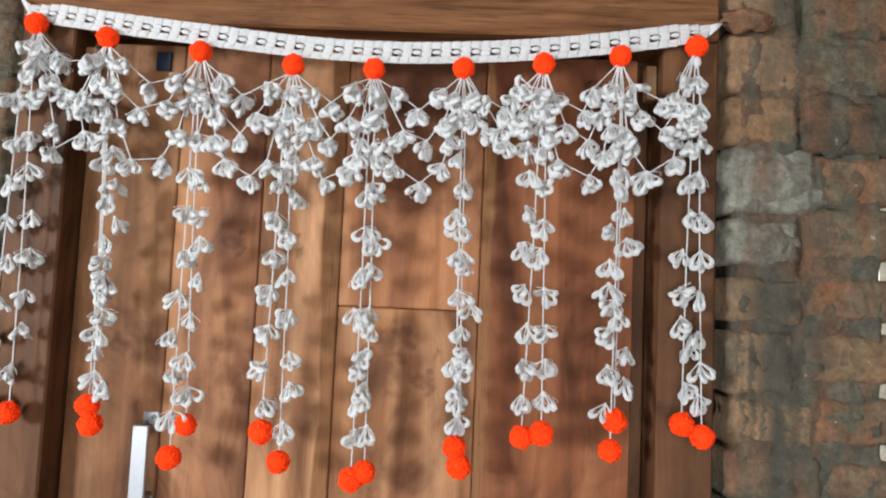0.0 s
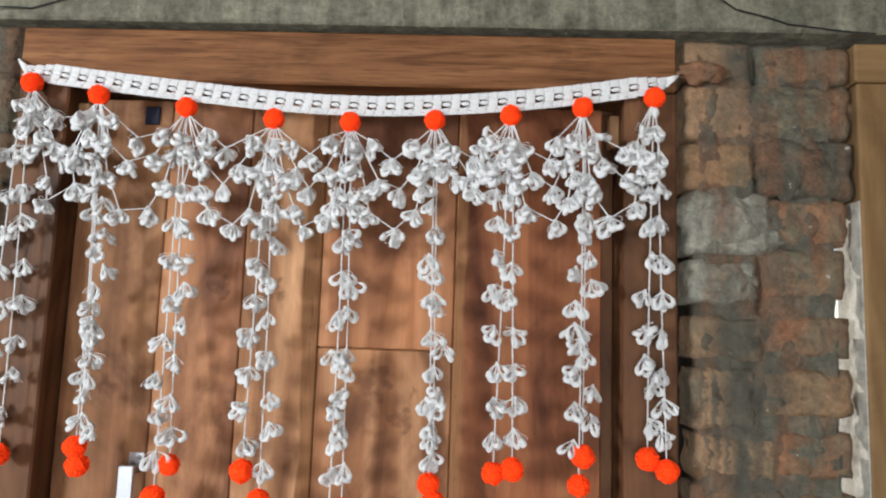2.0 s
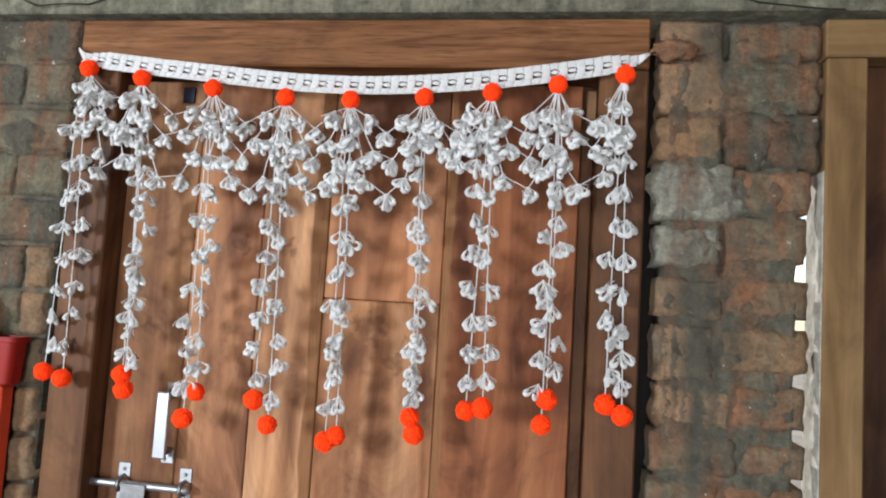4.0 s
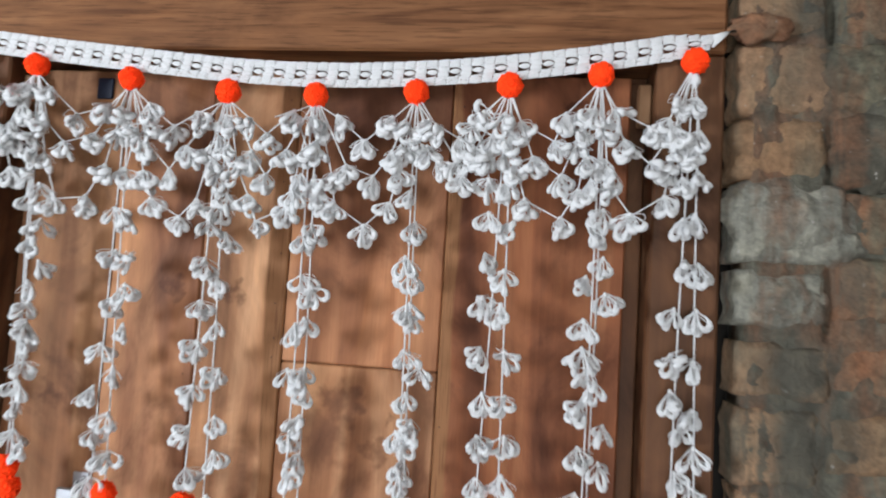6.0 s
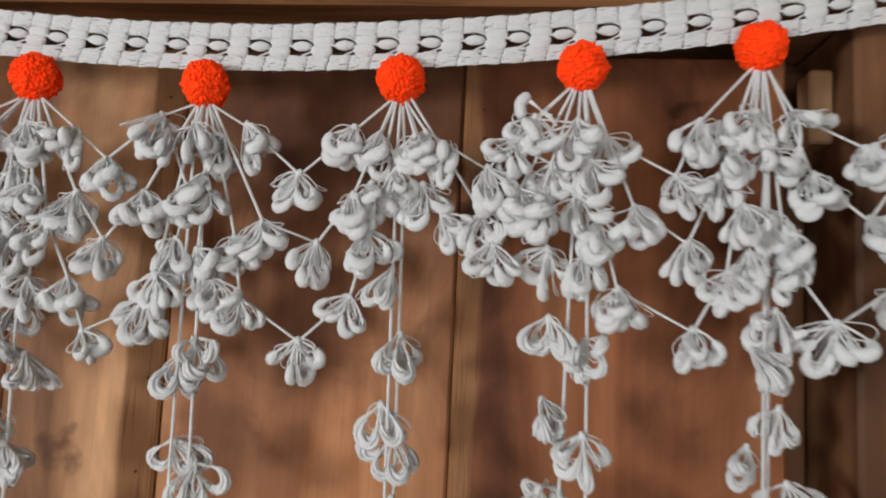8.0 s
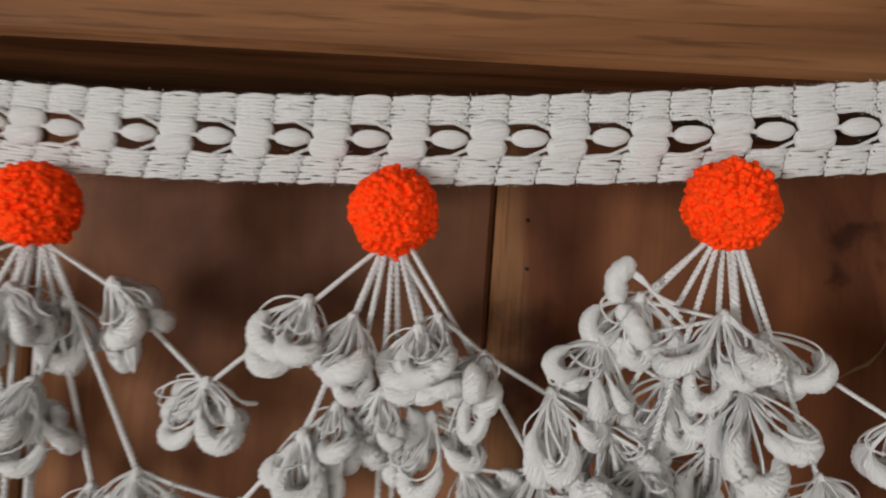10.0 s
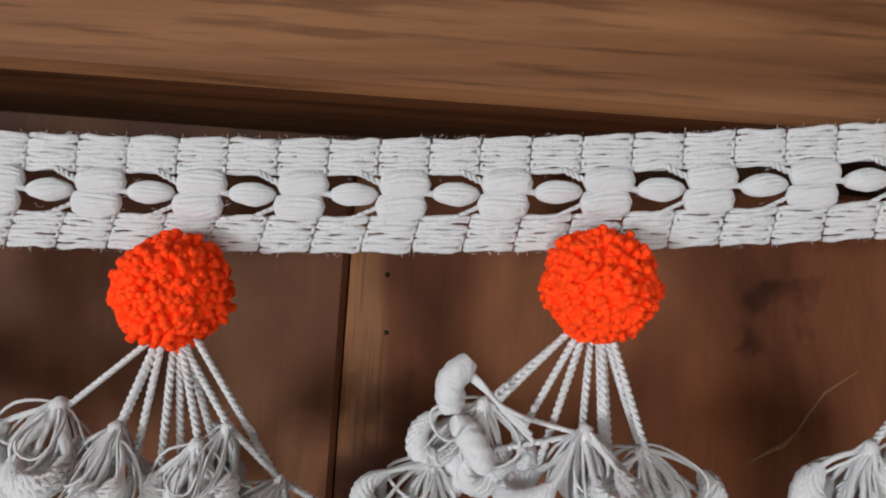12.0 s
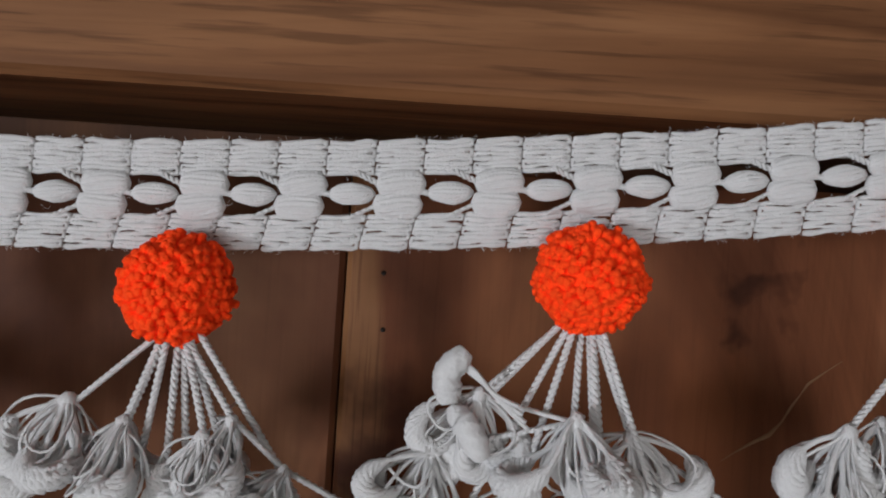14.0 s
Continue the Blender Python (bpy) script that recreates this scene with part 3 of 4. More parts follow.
nail_mesh = Geo().tube([(0, 0.003, 0), (0, -0.0008, 0), (0, -0.0012, 0)], [0.0009, 0.0009, 0.0005], 8).mesh("nail", IRON)
for x, z in ((0.192, 1.966), (0.193, 1.945), (-0.040, 1.97), (-0.041, 1.955), (-0.039, 1.93), (-0.042, 1.86), (-0.040, 1.80), (-0.038, 1.765),
             (-0.041, 1.70), (-0.039, 1.655), (-0.040, 1.63), (0.184, 1.56), (0.186, 1.44), (-0.286, 1.86), (-0.160, 1.60), (-0.159, 1.75)):
    part("nail", nail_mesh, IRON, door, at=Matrix.Translation((x, DOOR_Y, z)))
# a split in the broad plank, its torn edge pale
torn = [(0.322, 1.9045), (0.327, 1.9081), (0.333, 1.9120), (0.339, 1.9153), (0.3435, 1.9205), (0.3466, 1.9263), (0.350, 1.9315), (0.3523, 1.9352), (0.359, 1.9405), (0.3644, 1.9444)]
part("splinter", Geo().tube([(x, DOOR_Y - 0.0001, z) for x, z in torn], [0.0001, 0.0002, 0.0006, 0.0009, 0.0003, 0.0005, 0.0002, 0.0005, 0.0002, 0.0001], 6), WEDGE, door, "pale torn edge of a split")
part("plate", Geo().box(-0.320, -0.297, 0.0455, 0.0495, 1.966, 1.995, 0.001), BLUE_DARK, door, "small blue-black metal plate")
# unseen board added behind the planks to stop sunlight through the seams
board("ledge", door, -0.455, 0.455, 0.1015, 0.118, 0.02, 2.07, DARK_DOOR)


def screw(parent, x, y, z):
    g = Geo().ball((0, 0, 0), (0.0034, 0.0016, 0.0034), 10, 6)
    part("screw", g, DULL_STEEL, parent, smooth=True, at=Matrix.Translation((x, y, z)))


def pull_handle():
    h = part("door_handle", Geo().box(-0.0115, 0.0115, -0.034, -0.0275, 0.012, 0.124, 0.002), STEEL, door, "flat bright steel pull handle", at=Matrix.Translation((-0.2895, DOOR_Y, 1.324)))
    for z in (0.0, 0.118):
        part("mounting_plate", Geo().box(-0.011, 0.011, -0.0025, -0.0002, z - 0.002, z + 0.020, 0.001), STEEL, h)
        screw(h, -0.005, -0.0032, z + 0.005)
        screw(h, 0.005, -0.0032, z + 0.013)
    for z in (0.016, 0.110):
        part("post", Geo().box(-0.008, 0.008, -0.027, -0.0005, z, z + 0.010, 0.0015), DULL_STEEL, h)


def slide_bolt():
    xs = np.linspace(-0.095, 0.092, 12)
    b = part("slide_bolt", Geo().tube([(x, -0.014, 0) for x in xs], 0.0065, 12), STEEL, door, "round steel sliding bolt, shut", smooth=True, at=Matrix.Translation((-0.33, DOOR_Y, 1.282)))
    for x in (-0.038, 0.078):
        part("bracket", Geo().box(x - 0.011, x + 0.011, -0.0022, -0.0002, 0.010, 0.034, 0.0008).box(x - 0.011, x + 0.011, -0.0022, -0.0002, -0.034, -0.010, 0.0008), STEEL, b)
        part("strap", Geo().tube([(x, -0.002, -0.012), (x, -0.018, -0.010), (x, -0.0235, 0), (x, -0.018, 0.010), (x, -0.002, 0.012)], 0.0035, 8), DULL_STEEL, b, smooth=True)
        screw(b, x, -0.003, 0.023)
        screw(b, x, -0.003, -0.023)
    part("hasp", Geo().box(-0.030, 0.016, -0.0245, -0.0215, -0.085, 0.004, 0.0012), DULL_STEEL, b, "flat grey steel hasp plate")


pull_handle()
slide_bolt()

# ---- the second door, at the edge of the view ----
frame_2 = thing("door_frame_2", "yellowish brown timber frame of a second door", "door frame", kind="structure")
board("jamb", frame_2, 0.7665, 0.826, 0.006, 0.080, 0.0, 2.0435, FRAME_B, 0.003)
board("jamb", frame_2, 1.63, 1.698, 0.006, 0.080, 0.0, 2.0435, FRAME_B, 0.003)
board("head", frame_2, 0.764, 1.698, 0.004, 0.080, 2.0445, 2.104, FRAME_B_X, 0.003)
board("backing_strip", frame_2, 0.7640, 0.7662, 0.009, 0.078, 0.0, 1.865, BARK, 0.002, "weathered pale strip of wood")
door_2 = thing("plank_door_2", "closed dark brown wooden door beyond the brick pier", "door", kind="structure")
for i in range(5):
    x = 0.829 + 0.16 * i
    board("plank", door_2, x, x + 0.158, 0.045, 0.078, 0.02, 2.042, DARK_DOOR)


# ---- things at the west edge: cupboard with a red tub ----
def wall_board():
    c = thing("display_board", "grey board with orange-red edging standing against the brick wall", "board", at=(-0.772, -0.020, 0.0))
    part("panel", Geo().box(-0.25, 0.200, -0.014, 0.010, 0.0, 1.440, 0.003), GREY_SHEET, c)
    part("edging", Geo().box(0.2005, 0.217, -0.018, 0.012, 0.0, 1.444, 0.003), RED_EDGE, c, "orange-red edging strip")


def wall_box():
    """A shallow tapered box, open at the top, with a rolled rim."""
    t = thing("plastic_box", "dull red plastic box resting on the board's edge by the wall", "box", at=(-0.655, -0.028, 1.445))
    g = Geo()
    rings = ((0.112, 0.018, 0.0), (0.116, 0.020, 0.004), (0.121, 0.022, 0.074), (0.125, 0.024, 0.075), (0.125, 0.024, 0.083), (0.119, 0.020, 0.083), (0.112, 0.017, 0.006))
    corner = 6
    verts = []
    for a, b, z in rings:
        for qx, qy, t0 in ((1, 1, 0), (-1, 1, 90), (-1, -1, 180), (1, -1, 270)):
            for k in range(corner):
                an = radians(t0 + 90 * k / (corner - 1))
                verts.append((qx * (a - 0.012) + 0.012 * math.cos(an), qy * (b - 0.012) + 0.012 * math.sin(an), z))
    n = 4 * corner
    faces = [(i * n + k, i * n + (k + 1) % n, (i + 1) * n + (k + 1) % n, (i + 1) * n + k) for i in range(len(rings) - 1) for k in range(n)]
    faces += [tuple(range(n))[::-1], tuple((len(rings) - 1) * n + k for k in range(n))]
    part("box_body", g.add(verts, faces), RED_PLASTIC, t)
    tagged(part("cloth_bundle", Geo().ball((-0.682, -0.028, 1.530), (0.086, 0.017, 0.082), 28, 18, 0.35, 5), BEIGE_CLOTH, smooth=True),
           "crumpled beige cloth bundle standing in the red box", "cloth")


wall_board()
wall_box()


def cable(name, pts, r, label):
    p = np.array(pts, float)
    s = np.linspace(0, 1, 40)
    k = np.linspace(0, 1, len(p))
    g = Geo().tube(np.stack([np.interp(s, k, p[:, i]) + 0.004 * np.sin(9 * s + i) for i in range(3)], 1), r, 6)
    tagged(part(name, g, BLACK_WIRE, smooth=True), label, "cable")


cable("cable", ((0.50, -0.020, 2.20), (0.58, -0.018, 2.145), (0.66, -0.018, 2.118), (0.78, -0.018, 2.112)), 0.0014, "thin dark cable along the concrete beam")
cable("cable", ((-0.68, -0.020, 2.16), (-0.58, -0.019, 2.125), (-0.48, -0.019, 2.122), (-0.40, -0.019, 2.16)), 0.0013, "thin dark cable along the concrete beam")

# ---- the crocheted door hanging ----
toran = thing("door_hanging", "white crocheted door hanging with orange pompoms, tied across the door frame", "door hanging")
BAND_Y = -0.013


def band_z(x):
    d = x - 0.05
    return 1.9848 + (0.113 * (-d) ** 1.5 if d < 0 else 0.204 * d ** 1.8) - 0.0022 * math.exp(-((x + 0.07) / 0.11) ** 2)


def band_dir(x):
    return Vector((0.002, 0, band_z(x + 0.001) - band_z(x - 0.001))).normalized()


def block_mesh(w, h, lean, seed):
    """A block of one yarn laid to and fro in close lines that part here and there."""
    rnd, lines, per = random.Random(seed), 8, 13
    pts, rad = [], []
    for i in range(lines):
        z0 = h * ((i + 0.5) / lines - 0.5)
        shift = lean * (i / (lines - 1) - 0.5)
        wave, ph = rnd.uniform(0.00010, 0.00034), rnd.uniform(0, 6)
        thin, at, wide = rnd.choice((0.02, 0.10, 0.30)), rnd.uniform(0.15, 0.85), rnd.uniform(0.12, 0.35)
        for k in range(per):
            u = k / (per - 1)
            if i % 2:
                u = 1 - u
            b = math.sin(math.pi * u) ** 0.4 if 0 < u < 1 else 0.0
            dip = thin * math.exp(-((u - at) / wide) ** 2)
            pts.append(((w - 0.0009) * (u - 0.5) + shift, -0.0007 * b + rnd.uniform(-0.0003, 0.0003), z0 + wave * math.sin(ph + 5 * u) + rnd.uniform(-0.00008, 0.00008)))
            rad.append(h / lines * (0.52 + 0.15 * b - dip) * rnd.uniform(0.92, 1.08))
    return Geo().tube(pts, rad, 14, ribs=0.13).mesh("block", WHITE_YARN)


def puff_mesh(w, fat, seed, blunt=0.6, deep=0.0026):
    """A plump lens of yarn with ribs along it."""
    rnd = random.Random(seed)
    n, around = 15, 70
    verts, faces = [], []
    ph = rnd.uniform(0, 6)
    for k in range(n):
        u = k / (n - 1)
        b = 0.10 + 0.90 * max(0.0, math.sin(math.pi * u)) ** blunt
        for a in range(around):
            t = 2 * math.pi * a / around
            rib = 1 + 0.26 * (abs(math.cos(7 * t + ph + 1.3 * math.sin(3 * u + seed) + 1.5 * u)) - 0.64) * b + 0.16 * noise.noise(Vector((3 * u, 1.5 * math.cos(t), seed))) + rnd.uniform(-0.025, 0.025)
            verts.append((w * (u - 0.5), -0.0012 - deep * b * rib * math.sin(t), fat * 1.02 * b * rib * math.cos(t)))
    for k in range(n - 1):
        for a in range(around):
            q = (a + 1) % around
            faces.append((k * around + a, k * around + q, (k + 1) * around + q, (k + 1) * around + a))
    faces += [tuple(range(around))[::-1], tuple((n - 1) * around + a for a in range(around))]
    return Geo().add(verts, faces).mesh("puff", WHITE_YARN)


def crochet_band():
    """The band: an upper and a lower row of blocks of yarn lines, between them a row of openings, each with one puff, and stacked pairs of puffs."""
    g = Geo()
    rnd = random.Random(4)
    x_first, cell, count = -0.4805, 0.0275, 35

    def narrow(s):
        """How far the band is gathered in towards its two ends."""
        return min(1.0, 0.48 + 0.52 * max(0.0, min(s - x_first, x_first + count * cell - s)) / 0.045)

    def spot(s, h, y):
        """A point s along and h above the middle line."""
        d = band_dir(s)
        h *= narrow(s)
        return (s - d.z * h, BAND_Y + y, band_z(s) + d.x * h)

    def place(s, h, y):
        return Matrix.Translation(spot(s, h, y)) @ Matrix.Rotation(-math.atan2(band_dir(s).z, band_dir(s).x), 4, "Y") @ Matrix.Diagonal((1, 1, narrow(s), 1))

    def twist(s0, h0, s1, h1):
        for ph in (0.0, math.pi):
            pts = []
            for k in range(13):
                u = k / 12
                pts.append(spot(s0 + (s1 - s0) * u + 0.0004 * math.cos(ph + 14 * u), h0 + (h1 - h0) * u + 0.0004 * math.cos(ph + 14 * u), -0.0015 - 0.0005 * math.sin(ph + 14 * u)))
            g.tube(pts, 0.0005, 5)

    # edge chains of the openings and stray fibres
    for h in (0.0060, -0.0062):
        ss = np.linspace(x_first, x_first + count * cell, 8 * count)
        g.tube([spot(s, h + 0.0002 * math.sin(k * 1.9), 0.0006) for k, s in enumerate(ss)], 0.0006, 5)
    for k in range(3200):
        s = rnd.uniform(x_first, x_first + count * cell)
        h = rnd.choice((0.0150, -0.0152, rnd.uniform(-0.015, 0.015)))
        a = spot(s, h * 0.97, -0.0022 if abs(h) < 0.0149 else -0.0008)
        d = Vector((rnd.gauss(0, 1), rnd.uniform(-1, 0.1), rnd.gauss(0, 0.7) + (1.2 if h > 0.0149 else -1.2 if h < -0.0151 else 0))).normalized()
        size, bend = rnd.uniform(0.0006, 0.0022), Vector((rnd.gauss(0, 1), rnd.gauss(0, 1), rnd.gauss(0, 1))) * 0.0005
        a = Vector(a)
        g.tube([a, a + d * size * 0.5 + bend, a + d * size], 0.00005, 3, cap=False)
    for c in range(count):
        s = x_first + c * cell
        twist(s - 0.0012, 0.0006, s + 0.0020, 0.0)
        twist(s + 0.0085, 0.0062, s + 0.0150, 0.0028)
        twist(s + 0.0065, -0.0062, s + 0.0145, -0.0028)
    band = part("band", g, WHITE_YARN, toran, "white crocheted yarn band", smooth=True)
    uppers = [block_mesh(cell / 2 - 0.0002, 0.0098, 0.0008, k) for k in range(8)]
    lowers = [block_mesh(cell / 2 - 0.0002, 0.0098, 0.0026, 20 + k) for k in range(8)]
    beads = [puff_mesh(0.0132, 0.0029, 40 + k, 0.52) for k in range(6)]
    pairs = [puff_mesh(0.0142, 0.0036, 50 + k, 0.26, 0.0022) for k in range(7)]
    for c in range(count):
        s = x_first + c * cell
        for a in (s + cell / 4, s + 3 * cell / 4):
            part("block", rnd.choice(uppers), None, band, at=place(a, 0.0104, 0.0))
            part("block", rnd.choice(lowers), None, band, at=place(a - 0.004, -0.0105, 0.0))
        part("puff", rnd.choice(pairs), None, band, at=place(s + 0.0208, 0.0029, 0.0))
        part("puff", rnd.choice(pairs), None, band, at=place(s + 0.0197, -0.0030, 0.0))
        part("puff", rnd.choice(beads), None, band, at=place(s + 0.0070, 0.0002, 0.0))
    x_last = x_first + count * cell
    for x, e in ((x_first, -0.4965), (x_last, 0.4985)):
        z = band_z(x)
        ze = 2.0465 if e < 0 else 2.0415
        tie = Geo()
        for h in np.linspace(-0.0065, 0.0065, 9):
            tie.tube([(x + math.copysign(0.001, -e), BAND_Y, z + h), ((x + e) / 2, BAND_Y, (z + ze) / 2 + h * 0.55), (e, BAND_Y + 0.003, ze + h * 0.08)], 0.0013, 6)
        part("gathered_end", tie, WHITE_YARN, band, smooth=True)
        part("tie", Geo().tube([(e, -0.010, ze), (e * 1.006, -0.008, ze + 0.002), (e * 1.02, -0.004, ze + 0.004)], 0.0013, 6), IRON, band, "dark tie at the end", smooth=True)


crochet_band()


def pompom_mesh(seed, n=820, sides=6):
    """A ball of cut yarn ends of uneven length, pressed out of round."""
    rnd = random.Random(seed)
    g = Geo().ball((0, 0, 0), (0.0132, 0.0132, 0.0132), 20, 14, 0.05, seed)
    for i in range(n):
        z = 1 - 2 * (i + 0.5) / n
        a = i * 2.39996 + rnd.uniform(-0.16, 0.16)
        s = math.sqrt(1 - z * z)
        d = Vector((s * math.cos(a), s * math.sin(a), z))
        d = (d + Vector((rnd.gauss(0, 1), rnd.gauss(0, 1), rnd.gauss(0, 1))) * 0.05).normalized()
        flat = 1 + 0.10 * noise.noise(d * 1.7 + Vector((seed * 5.0, 0, 0)))
        r = (0.0147 + rnd.uniform(-0.0005, 0.0004) + (0.0007 if rnd.random() < 0.05 else 0.0)) * flat
        w = 0.00116 * math.sqrt(760 / n) * rnd.uniform(0.85, 1.15)
        bend = Vector((rnd.gauss(0, 1), rnd.gauss(0, 1), rnd.gauss(0, 1))) * 0.0005
        g.tube([d * 0.0115, d * (r - 0.0014) + bend * 0.5, d * (r - 0.0004) + bend, d * r + bend], [w * 0.8, w * 1.0, w * 1.0, w * 0.62], sides)
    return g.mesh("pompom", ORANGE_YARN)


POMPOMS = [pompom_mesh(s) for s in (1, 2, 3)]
POMPOMS_END = [pompom_mesh(s, 420, 4) for s in (4, 5, 6)]


def flower_mesh(seed, fine):
    """A crocheted blossom that hangs from its knot: open loops of yarn whose lower ends are wound to plump arcs, with loose thin loops between."""
    rnd = random.Random(seed * 17 + 3)
    g = Geo()
    g.ball((0, 0, -0.0012), (0.0022, 0.0022, 0.0028), 8, 6, 0.4, seed)
    petals = rnd.choice((5, 5, 6)) if fine else rnd.choice((4, 4, 5, 5))
    spread = radians(rnd.uniform(34, 50))
    slew = rnd.uniform(-0.25, 0.25)
    for p in range(petals):
        fan = spread * (2 * (p + 0.5) / petals - 1) * 1.15 + slew + rnd.uniform(-0.16, 0.16)
        deep = rnd.uniform(-0.45, 0.45) if p % 2 else rnd.uniform(-0.9, 0.9)
        out = abs(fan)
        down = Vector((math.sin(fan), deep, -math.cos(fan))).normalized()
        side = Vector((math.cos(fan), rnd.uniform(-1.2, 1.2), math.sin(fan)))
        side = (side - down * side.dot(down)).normalized()
        third = down.cross(side)
        length = 0.0240 * rnd.uniform(0.78, 1.10) * (1.06 - 0.26 * out)
        wide = (0.0070 if fine else 0.0063) * rnd.uniform(0.60, 1.20)
        curl = 0.007 * rnd.uniform(-1, 1)
        fat = (0.0030 if fine else 0.0027) * rnd.uniform(0.70, 1.20)
        sway, ph = rnd.uniform(0.0003, 0.0012), rnd.uniform(0, 6)
        lift = rnd.uniform(0.55, 0.74) if fine else rnd.uniform(0.42, 0.66)

        def along(s):
            v = (1 - math.cos(s)) / 2
            q = down * (length * v) + side * (wide * math.sin(s) * (0.25 + 0.85 * v)) + third * (curl * v * v + sway * math.sin(2 * s + ph))
            q.z -= 0.0008
            return q

        # the yarns of the loop lie together at the knot and bulge round one another at its lower end
        n, yarns = (34, 9) if fine else (19, 5)
        twist = rnd.choice((-1, 1)) * (rnd.uniform(7.0, 14.0) if fine else rnd.uniform(1.5, 4.5))
        first = math.acos(1 - 2 * lift)
        for j in range(yarns + 1):
            pts, rad = [], []
            for k in range(n):
                s = 2 * math.pi * (k + 0.5) / n
                u = min(1.0, max(0.0, (s - first) / (2 * math.pi - 2 * first)))
                b = max(0.0, math.sin(math.pi * u)) ** (0.38 if fine else 0.5)
                a = 2 * math.pi * j / yarns + twist * u + ph
                arm = down * math.cos(s) * -1 + side * math.sin(s)
                r = (0.00035 + fat * 0.80 * b) * rnd.uniform(0.94, 1.06) if j else 0.0
                pts.append(along(s) + (arm * math.cos(a) + third * math.sin(a)) * r)
                rad.append((0.00042 + (0.26 * fat + 0.00020 if fine else 0.00085) * b) * rnd.uniform(0.95, 1.05) if j else 0.0005 + (0.84 if fine else 0.80) * fat * b)
            g.tube(pts, rad, 5 if fine else 4, closed=True)
        for j in range(2 if fine else 1):
            f, w2, c2 = rnd.uniform(0.62, 1.05), wide * rnd.uniform(0.3, 1.2), curl + 0.008 * rnd.uniform(-1, 1)
            lean, sway, ph2 = side * rnd.uniform(-0.35, 0.35), rnd.uniform(0.0003, 0.0014), rnd.uniform(0, 6)
            m = 20 if fine else 14
            loop = []
            for k in range(m):
                s = 2 * math.pi * k / m
                v = (1 - math.cos(s)) / 2
                loop.append((down + lean) * (length * f * v) + side * (w2 * math.sin(s) * (0.4 + 0.6 * v)) + third * (c2 * v + sway * math.sin(3 * s + ph2)))
            g.tube(loop, rnd.uniform(0.00036, 0.00055), 4, closed=True)
    return g.mesh("flower", WHITE_YARN)


FLOWERS = [flower_mesh(s, False) for s in range(14)]
FLOWERS_FINE = [flower_mesh(s + 30, True) for s in range(14)]
pick = random.Random(21)


def flower(parent, x, y, z, size=1.0, kinds=FLOWERS):
    """A blossom whose middle lies at x, y, z."""
    at = pose(x, y, z + 0.014 * size, pick.uniform(-16, 16), pick.uniform(-16, 16), pick.choice((0, 180)) + pick.uniform(-48, 48))
    return part("flower", pick.choice(kinds), None, parent, at=at @ Matrix.Diagonal((size, size, size, 1)))


def cord_points(g, pts, r=0.00064, pitch=0.0038):
    """A two-ply cord along points."""
    p = np.array(pts, float)
    seg = np.linalg.norm(np.diff(p, axis=0), axis=1)
    s = np.concatenate(([0], np.cumsum(seg)))
    n = max(6, int(s[-1] / pitch * 6))
    u = np.linspace(0, s[-1], n)
    # smooth course through the points
    mid = np.stack([np.interp(u, s, p[:, i]) for i in range(3)], 1)
    for _ in range(2):
        mid[1:-1] = (mid[:-2] + 2 * mid[1:-1] + mid[2:]) / 4
    ph = u / pitch * 2 * np.pi
    for o in (0.0, np.pi):
        q = mid.copy()
        q[:, 0] += r * 0.85 * np.cos(ph + o)
        q[:, 1] += r * 0.85 * np.sin(ph + o)
        g.tube(q, r, 5)
    return g


TOPS = ((-0.4635, 2.0060), (-0.3603, 1.9890), (-0.2262, 1.9730), (-0.0950, 1.9585), (0.0185, 1.9560), (0.1425, 1.9622), (0.2530, 1.9715), (0.3575, 1.9858), (0.4610, 2.0030))
TOP_Y = -0.022
for i, (x, z) in enumerate(TOPS):
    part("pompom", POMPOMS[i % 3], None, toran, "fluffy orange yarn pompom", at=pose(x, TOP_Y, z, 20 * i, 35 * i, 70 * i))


part("knot", Geo().ball((TOPS[8][0] + 0.001, TOP_Y, TOPS[8][1] - 0.022), (0.0052, 0.0050, 0.0085), 14, 10, 0.35, 8), WHITE_YARN, toran, "knot of white yarn", smooth=True)


def hang(i, start, end, flowers):
    """A long cord from a pompom of the band down to a pompom at its end, with blossoms on the way."""
    x, z = TOPS[i]
    y = TOP_Y + pick.uniform(-0.004, 0.006)
    pts = [(x + 0.25 * (start[0] - x), TOP_Y + 0.003, z - 0.010), (start[0], y - 0.004, start[1]), ((start[0] + end[0]) / 2 + pick.uniform(-0.002, 0.002), y, (start[1] + end[1]) / 2), (end[0], y, end[1] + 0.008)]
    s = part("strand", cord_points(Geo(), pts), WHITE_YARN, toran, smooth=True)
    for fx, fz in flowers:
        flower(s, fx, y + pick.uniform(-0.006, 0.003), fz, pick.uniform(0.98, 1.16))
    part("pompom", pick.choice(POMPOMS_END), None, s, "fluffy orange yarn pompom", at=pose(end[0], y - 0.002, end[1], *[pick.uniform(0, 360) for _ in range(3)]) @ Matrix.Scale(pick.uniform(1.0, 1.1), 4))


hang(0, (-0.474, 1.923), (-0.489, 1.473), ((-0.484, 1.888), (-0.476, 1.829), (-0.485, 1.772), (-0.484, 1.718), (-0.473, 1.663), (-0.479, 1.61), (-0.489, 1.564), (-0.476, 1.517)))
hang(0, (-0.459, 1.928), (-0.453, 1.464), ((-0.463, 1.893), (-0.455, 1.834), (-0.454, 1.79), (-0.446, 1.725), (-0.445, 1.672), (-0.442, 1.616), (-0.442, 1.571), (-0.452, 1.514)))
